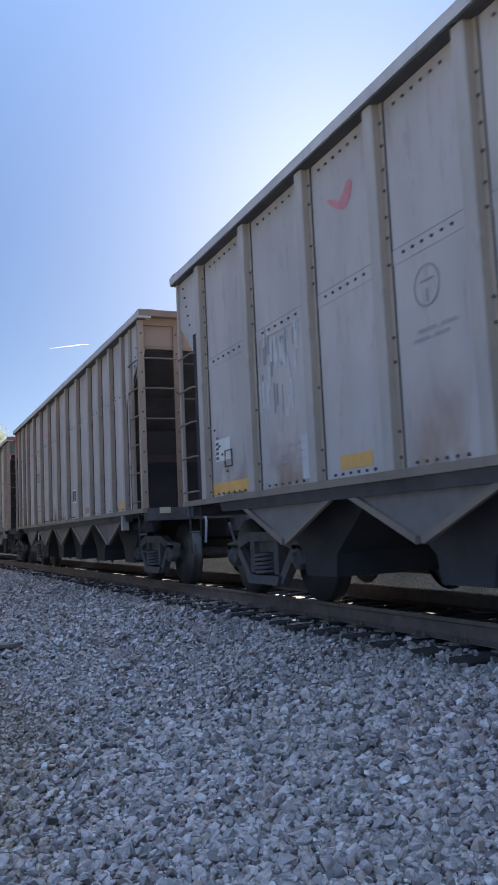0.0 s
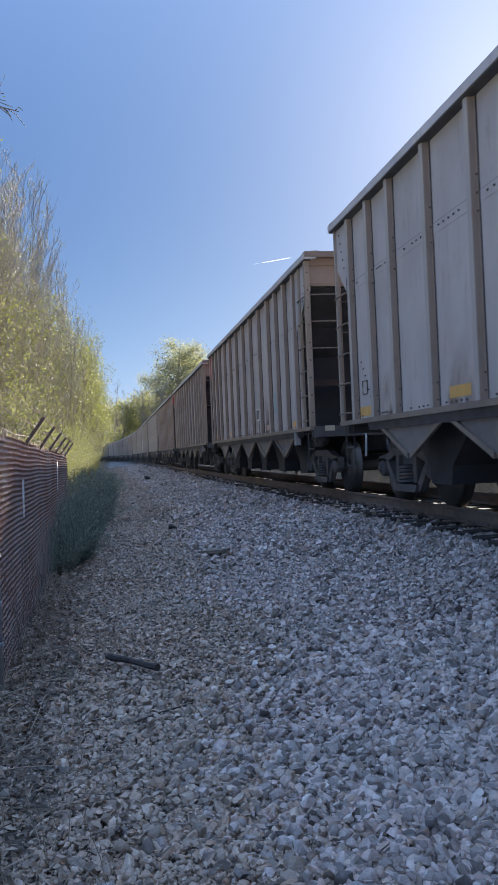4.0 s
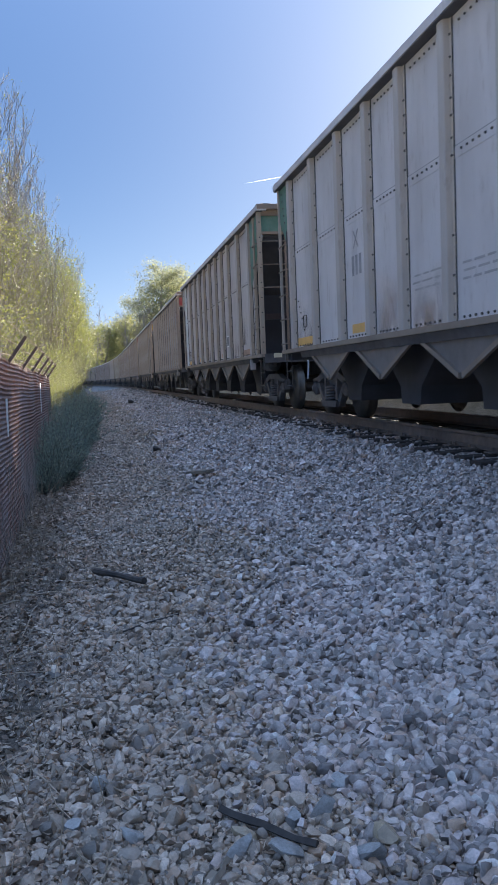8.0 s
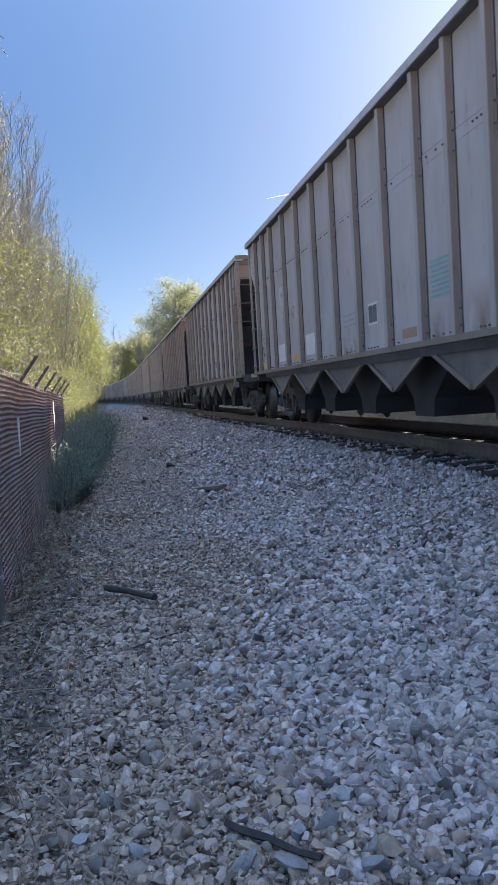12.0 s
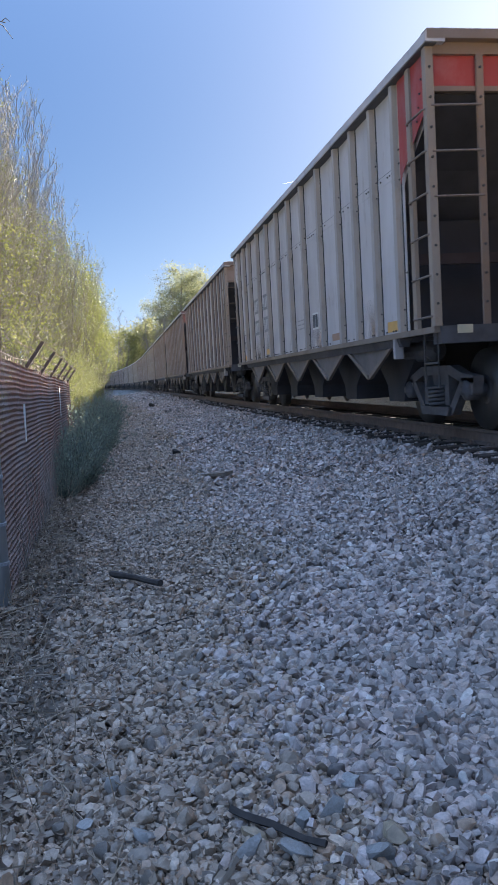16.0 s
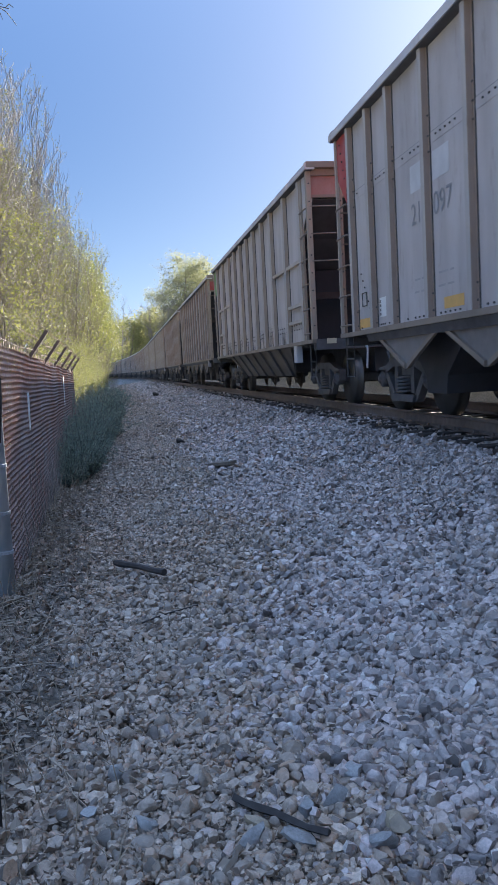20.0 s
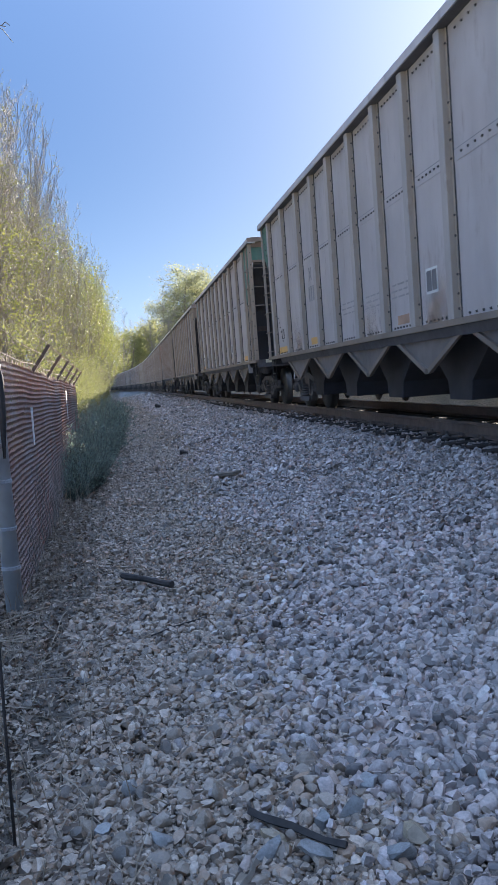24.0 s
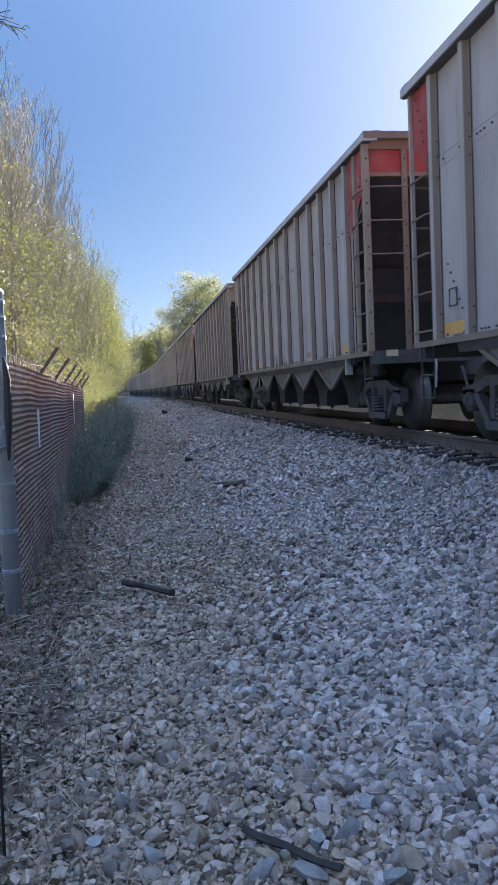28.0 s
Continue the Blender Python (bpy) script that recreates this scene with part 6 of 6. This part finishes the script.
    for a, d in ((2, (0.35, 0.1, 0.25)), (3, (0.3, 0.05, 0.1)), (3, (0.25, -0.1, -0.08)), (2, (0.3, -0.2, -0.1))):
        sh.tube([bough[a], bough[a] + Vector(d) * 0.6, bough[a] + Vector(d)], [0.008, 0.006, 0.004], 4)
    for k in range(14):
        q = bough[2].lerp(bough[3], rng.random()) if k < 6 else bough[3].lerp(bough[4], rng.random())
        d = Vector((rng.uniform(0.05, 0.3), rng.uniform(-0.15, 0.15), rng.uniform(-0.16, 0.14)))
        sh.tube([q, q + d * 0.5 + Vector((0, 0, 0.02)), q + d + Vector((0, 0, -0.03))], [0.006, 0.005, 0.0035], 4)
    part("bough", sh, M["twig"], top)
    tagged(top, "slender budding tree with one long forward-hanging bough", "tree")
    # brushy undergrowth behind the fence
    brush = tree_parts(9, 2.6, 1.0, 2, 6, 0.045, 0.16, M["green_leaf"], M["twig"], trunk_r=0.02, kids=(12, 7), up=0.5, first=0.02)
    y = 11.0
    while y < 60:
        x = rng.uniform(-3.6, -2.5) if y < 18 else rng.uniform(-2.6, -1.2)
        tree("shrub", brush, pose(x, y, ground_z(x, y) - 0.05, 0, 0, rng.uniform(0, 360)) @ Matrix.Scale(rng.uniform(0.6, 1.15), 4), "thin leafy shrub in the undergrowth behind the fence", "shrub", "undergrowth shrubs")
        y += rng.uniform(1.0, 2.0)
    # the tall trees far off beyond the bend
    far = [tree_parts(21, 22, 1.9, 3, 5, 0.3, 0.8, M["olive_leaf"], M["bark"], trunk_r=0.4, kids=(15, 8, 4), up=0.4, first=0.42),
           tree_parts(22, 15, 1.6, 3, 4, 0.4, 0.75, M["far_leaf"], M["bark"], fine=False, trunk_r=0.3, kids=(12, 6, 4), up=0.35, first=0.08),
           tree_parts(23, 18, 1.2, 3, 0, 0.5, 0.7, M["olive_leaf"], M["twig"], trunk_r=0.3, kids=(14, 7, 4), up=0.7, first=0.25),
           tree_parts(24, 14, 1.6, 3, 4, 0.4, 0.75, M["far_leaf"], M["bark"], fine=False, trunk_r=0.3, kids=(12, 6, 4), up=0.35, first=0.06)]
    words = ("large round-crowned tree in thin olive leaf far off", "full green tree at the far bend", "bare grey tree at the far bend", "yellow-green tree at the far bend")
    big = [(0, 4.3, 185, 1.16), (0, 5.3, 192, 1.12), (0, 6.6, 190, 1.06), (0, 3.5, 196, 0.92), (2, 2.5, 175, 0.85), (2, 3.0, 180, 0.95), (2, 3.5, 176, 0.85), (3, 0.6, 200, 1.05), (3, 1.6, 205, 1.15), (1, 2.3, 210, 1.1), (3, 3.0, 204, 1.2)]
    for k, az, d, s in big:
        x, y = d * math.sin(radians(az)), d * math.cos(radians(az))
        tree("far_tree", far[k], pose(x, y, -0.8, 0, 0, rng.uniform(0, 360)) @ Matrix.Scale(s, 4), words[k], "tree", "trees at the far bend")
    for i in range(30):
        az, d = rng.uniform(-4.5, 9.5), rng.uniform(215, 300)
        k = (3, 1, 3, 2, 3, 1)[i % 6]
        tree("far_tree", far[k], pose(d * math.sin(radians(az)), d * math.cos(radians(az)), -0.8, 0, 0, rng.uniform(0, 360)) @ Matrix.Scale(rng.uniform(0.85, 1.2), 4), words[k], "tree", "trees at the far bend")
    # evergreen bushes at the fence's end
    ever = spray_parts(31)
    for x, y, s in ((-0.72, 10.4, 0.55), (-0.66, 10.9, 0.78), (-0.52, 11.5, 0.62), (-0.76, 11.9, 0.95), (-0.54, 12.6, 0.85), (-0.7, 13.4, 1.05), (-0.5, 14.4, 0.85), (-0.76, 15.4, 1.1), (-0.55, 16.4, 0.9), (-0.4, 17.6, 1.05), (-0.6, 19.8, 1.2), (-0.35, 22.5, 1.1), (-0.55, 25.5, 1.25), (-0.35, 29.0, 1.2)):
        tree("evergreen_bush", ever, pose(x, y, ground_z(x, y) - 0.03, 0, 0, rng.uniform(0, 360)) @ Matrix.Scale(s, 4), "dark evergreen bush at the edge of the gravel", "bush", "evergreen bushes")


# ---- small things on the ground ----
def stick(name, a, b, r, mat, label, lift=0.048, sides=7):
    a, b = Vector(a), Vector(b)
    rng = random.Random(int(a.y * 100))
    pts = [a.lerp(b, k / 6) + Vector((rng.uniform(-1, 1), rng.uniform(-1, 1), rng.uniform(-0.5, 0.5))) * r * 0.5 for k in range(7)]
    pts = [Vector((p.x, p.y, ground_z(p.x, p.y) + lift + r)) for p in pts]
    ob = new(name, Shape().tube(pts, [r * (0.75 + 0.3 * rng.random()) for _ in pts], sides).mesh(name, mat, False))
    return tagged(ob, label, "stick")


def build_litter():
    stick("stick", (-0.17, 5.65, 0), (0.15, 5.24, 0), 0.024, M["dead_wood"], "short charred black stick lying on the gravel")
    stick("stick", (0.205, 2.445, 0), (0.43, 2.195, 0), 0.0145, M["dead_wood"], "dark broken stick lying between the stones", 0.02, 4)
    stick("stick", (-0.02, 4.4, 0), (0.3, 4.59, 0), 0.005, M["dead_wood"], "thin dry twig lying on the gravel", 0.02)
    stick("stick", (0.135, 2.1, 0), (0.19, 2.21, 0), 0.011, M["pale_wood"], "pale splintered stick among the stones", 0.025, 4)
    stick("stick", (-0.99, 4.93, 0), (-0.62, 5.26, 0), 0.006, M["straw"], "pale fallen twig lying before the fence post", 0.03)
    stick("stick", (-1.0, 4.66, 0), (-0.7, 4.68, 0), 0.006, M["straw"], "pale fallen twig lying before the fence post", 0.03)
    ob = new("plank", Shape().box(-0.2, 0.2, -0.07, 0.07, 0, 0.04).mesh("plank", M["pale_wood"]))
    ob.matrix_basis = pose(1.2, 10.62, ground_z(1.2, 10.62) + 0.04, 4, -6, -54)
    tagged(ob, "short weathered plank lying on the gravel", "plank")
    for x, y, s in ((0.92, 14.74, 0.085), (1.7, 43.5, 0.2)):
        ob = new("boulder", tri_mesh("boulder", ROCKS[3], ROCK_FACES, M["dead_wood"]))
        ob.matrix_basis = pose(x, y, ground_z(x, y) + s * 0.5, 10, 5, 40) @ Matrix.Scale(s, 4)
        tagged(ob, "single dark lump of rock on the gravel", "rock")
    # leaf litter and dry stems along the fence foot
    r = np.random.default_rng(5)
    n = 17000
    x, y = -1.0 + np.abs(r.normal(0, 0.42, n)), 1.5 + 18 * r.random(n) ** 1.4
    x -= 0.25 * (r.random(n) < 0.5)
    z = np.array([ground_z(a, b) for a, b in zip(x, y)]) + r.uniform(0.005, 0.035, n)
    quad = np.array([(-0.5, 0, 0), (0, -0.33, 0.12), (0.5, 0, 0), (0, 0.33, 0.12)])
    R = turns(r, n, 0.5)
    v = np.einsum('nij,kj->nki', R, quad) * r.uniform(0.02, 0.055, n)[:, None, None] + np.stack([x, y, z], 1)[:, None, :]
    ob = new("leaf_litter", tri_mesh("leaf_litter", v.reshape(-1, 3), np.arange(4 * n).reshape(-1, 4), M["leaf_litter"]))
    tagged(ob, "dead brown leaves strewn along the fence foot", "leaf litter", kind="stuff")
    stem = Shape().tube([(-0.48, 2.52, ground_z(-0.48, 2.52) - 0.02), (-0.475, 2.54, -0.2), (-0.47, 2.56, 0.2), (-0.465, 2.58, 0.5), (-0.46, 2.6, 0.79)], [0.0055, 0.005, 0.0045, 0.004, 0.002], 6)
    tagged(new("dead_stem", stem.mesh("dead_stem", M["dead_wood"], True)), "tall thin dead weed stem standing before the fence post", "weed stem")
    sh = Shape()
    rng = random.Random(6)
    for k in range(330):
        y = 2.0 + 13 * rng.random() ** 1.3
        x = fence_x(y) + abs(rng.gauss(0.05, 0.3))
        h = rng.uniform(0.08, 0.34)
        z = ground_z(x, y)
        dx, dy = rng.gauss(0, 0.25) * h, rng.gauss(0, 0.25) * h
        sh.tube([(x, y, z - 0.01), (x + dx * 0.4, y + dy * 0.4, z + h * 0.6), (x + dx, y + dy, z + h)], [0.0025, 0.002, 0.0012], 3, False)
    # fallen twigs lying in the same strip
    for k in range(420):
        y = 1.6 + 10 * rng.random() ** 1.3
        x = -1.0 + abs(rng.gauss(0, 0.42))
        az, h = rng.uniform(0, 6.28), rng.uniform(0.05, 0.2)
        z = ground_z(x, y) + rng.uniform(0.015, 0.05)
        dx, dy = h * math.cos(az), h * math.sin(az)
        sh.tube([(x - dx, y - dy, z), (x + rng.uniform(-0.02, 0.02), y, z + rng.uniform(0.0, 0.025)), (x + dx, y + dy, z + rng.uniform(-0.01, 0.05))], [0.003, 0.0026, 0.0014], 3, False)
    ob = new("dry_weeds", mesh_from("dry_weeds", sh.v, sh.f, M["straw"]))
    tagged(ob, "thin dry weed stems at the fence foot", "weeds", kind="stuff")


def build_contrail():
    d = 3000.0
    place = lambda az, e: Vector((d * math.cos(radians(e)) * math.sin(radians(az)), d * math.cos(radians(e)) * math.cos(radians(az)), d * math.sin(radians(e))))
    a, b = place(9.9, 12.98), place(12.6, 13.3)
    ob = new("contrail", Shape().tube([a.lerp(b, k / 8) for k in range(9)], [0.15, 0.3, 0.5, 0.7, 0.85, 0.9, 0.85, 0.65, 0.3], 6).mesh("contrail", M["cloud"], True))
    tagged(ob, "short thin white vapour trail high in the sky", "vapour trail")
    return ob


def cloud_build(nt, b):
    t = nt.nodes.new("ShaderNodeBsdfTranslucent")
    t.inputs["Color"].default_value = (1, 1, 1, 1)
    nt.links.new(t.outputs[0], nt.nodes["Material Output"].inputs["Surface"])


M["cloud"] = material("vapour", cloud_build)
build_fence()
build_gate()
build_trees()
build_litter()
CONTRAIL = build_contrail()
build_ties()
build_ballast()
motions()
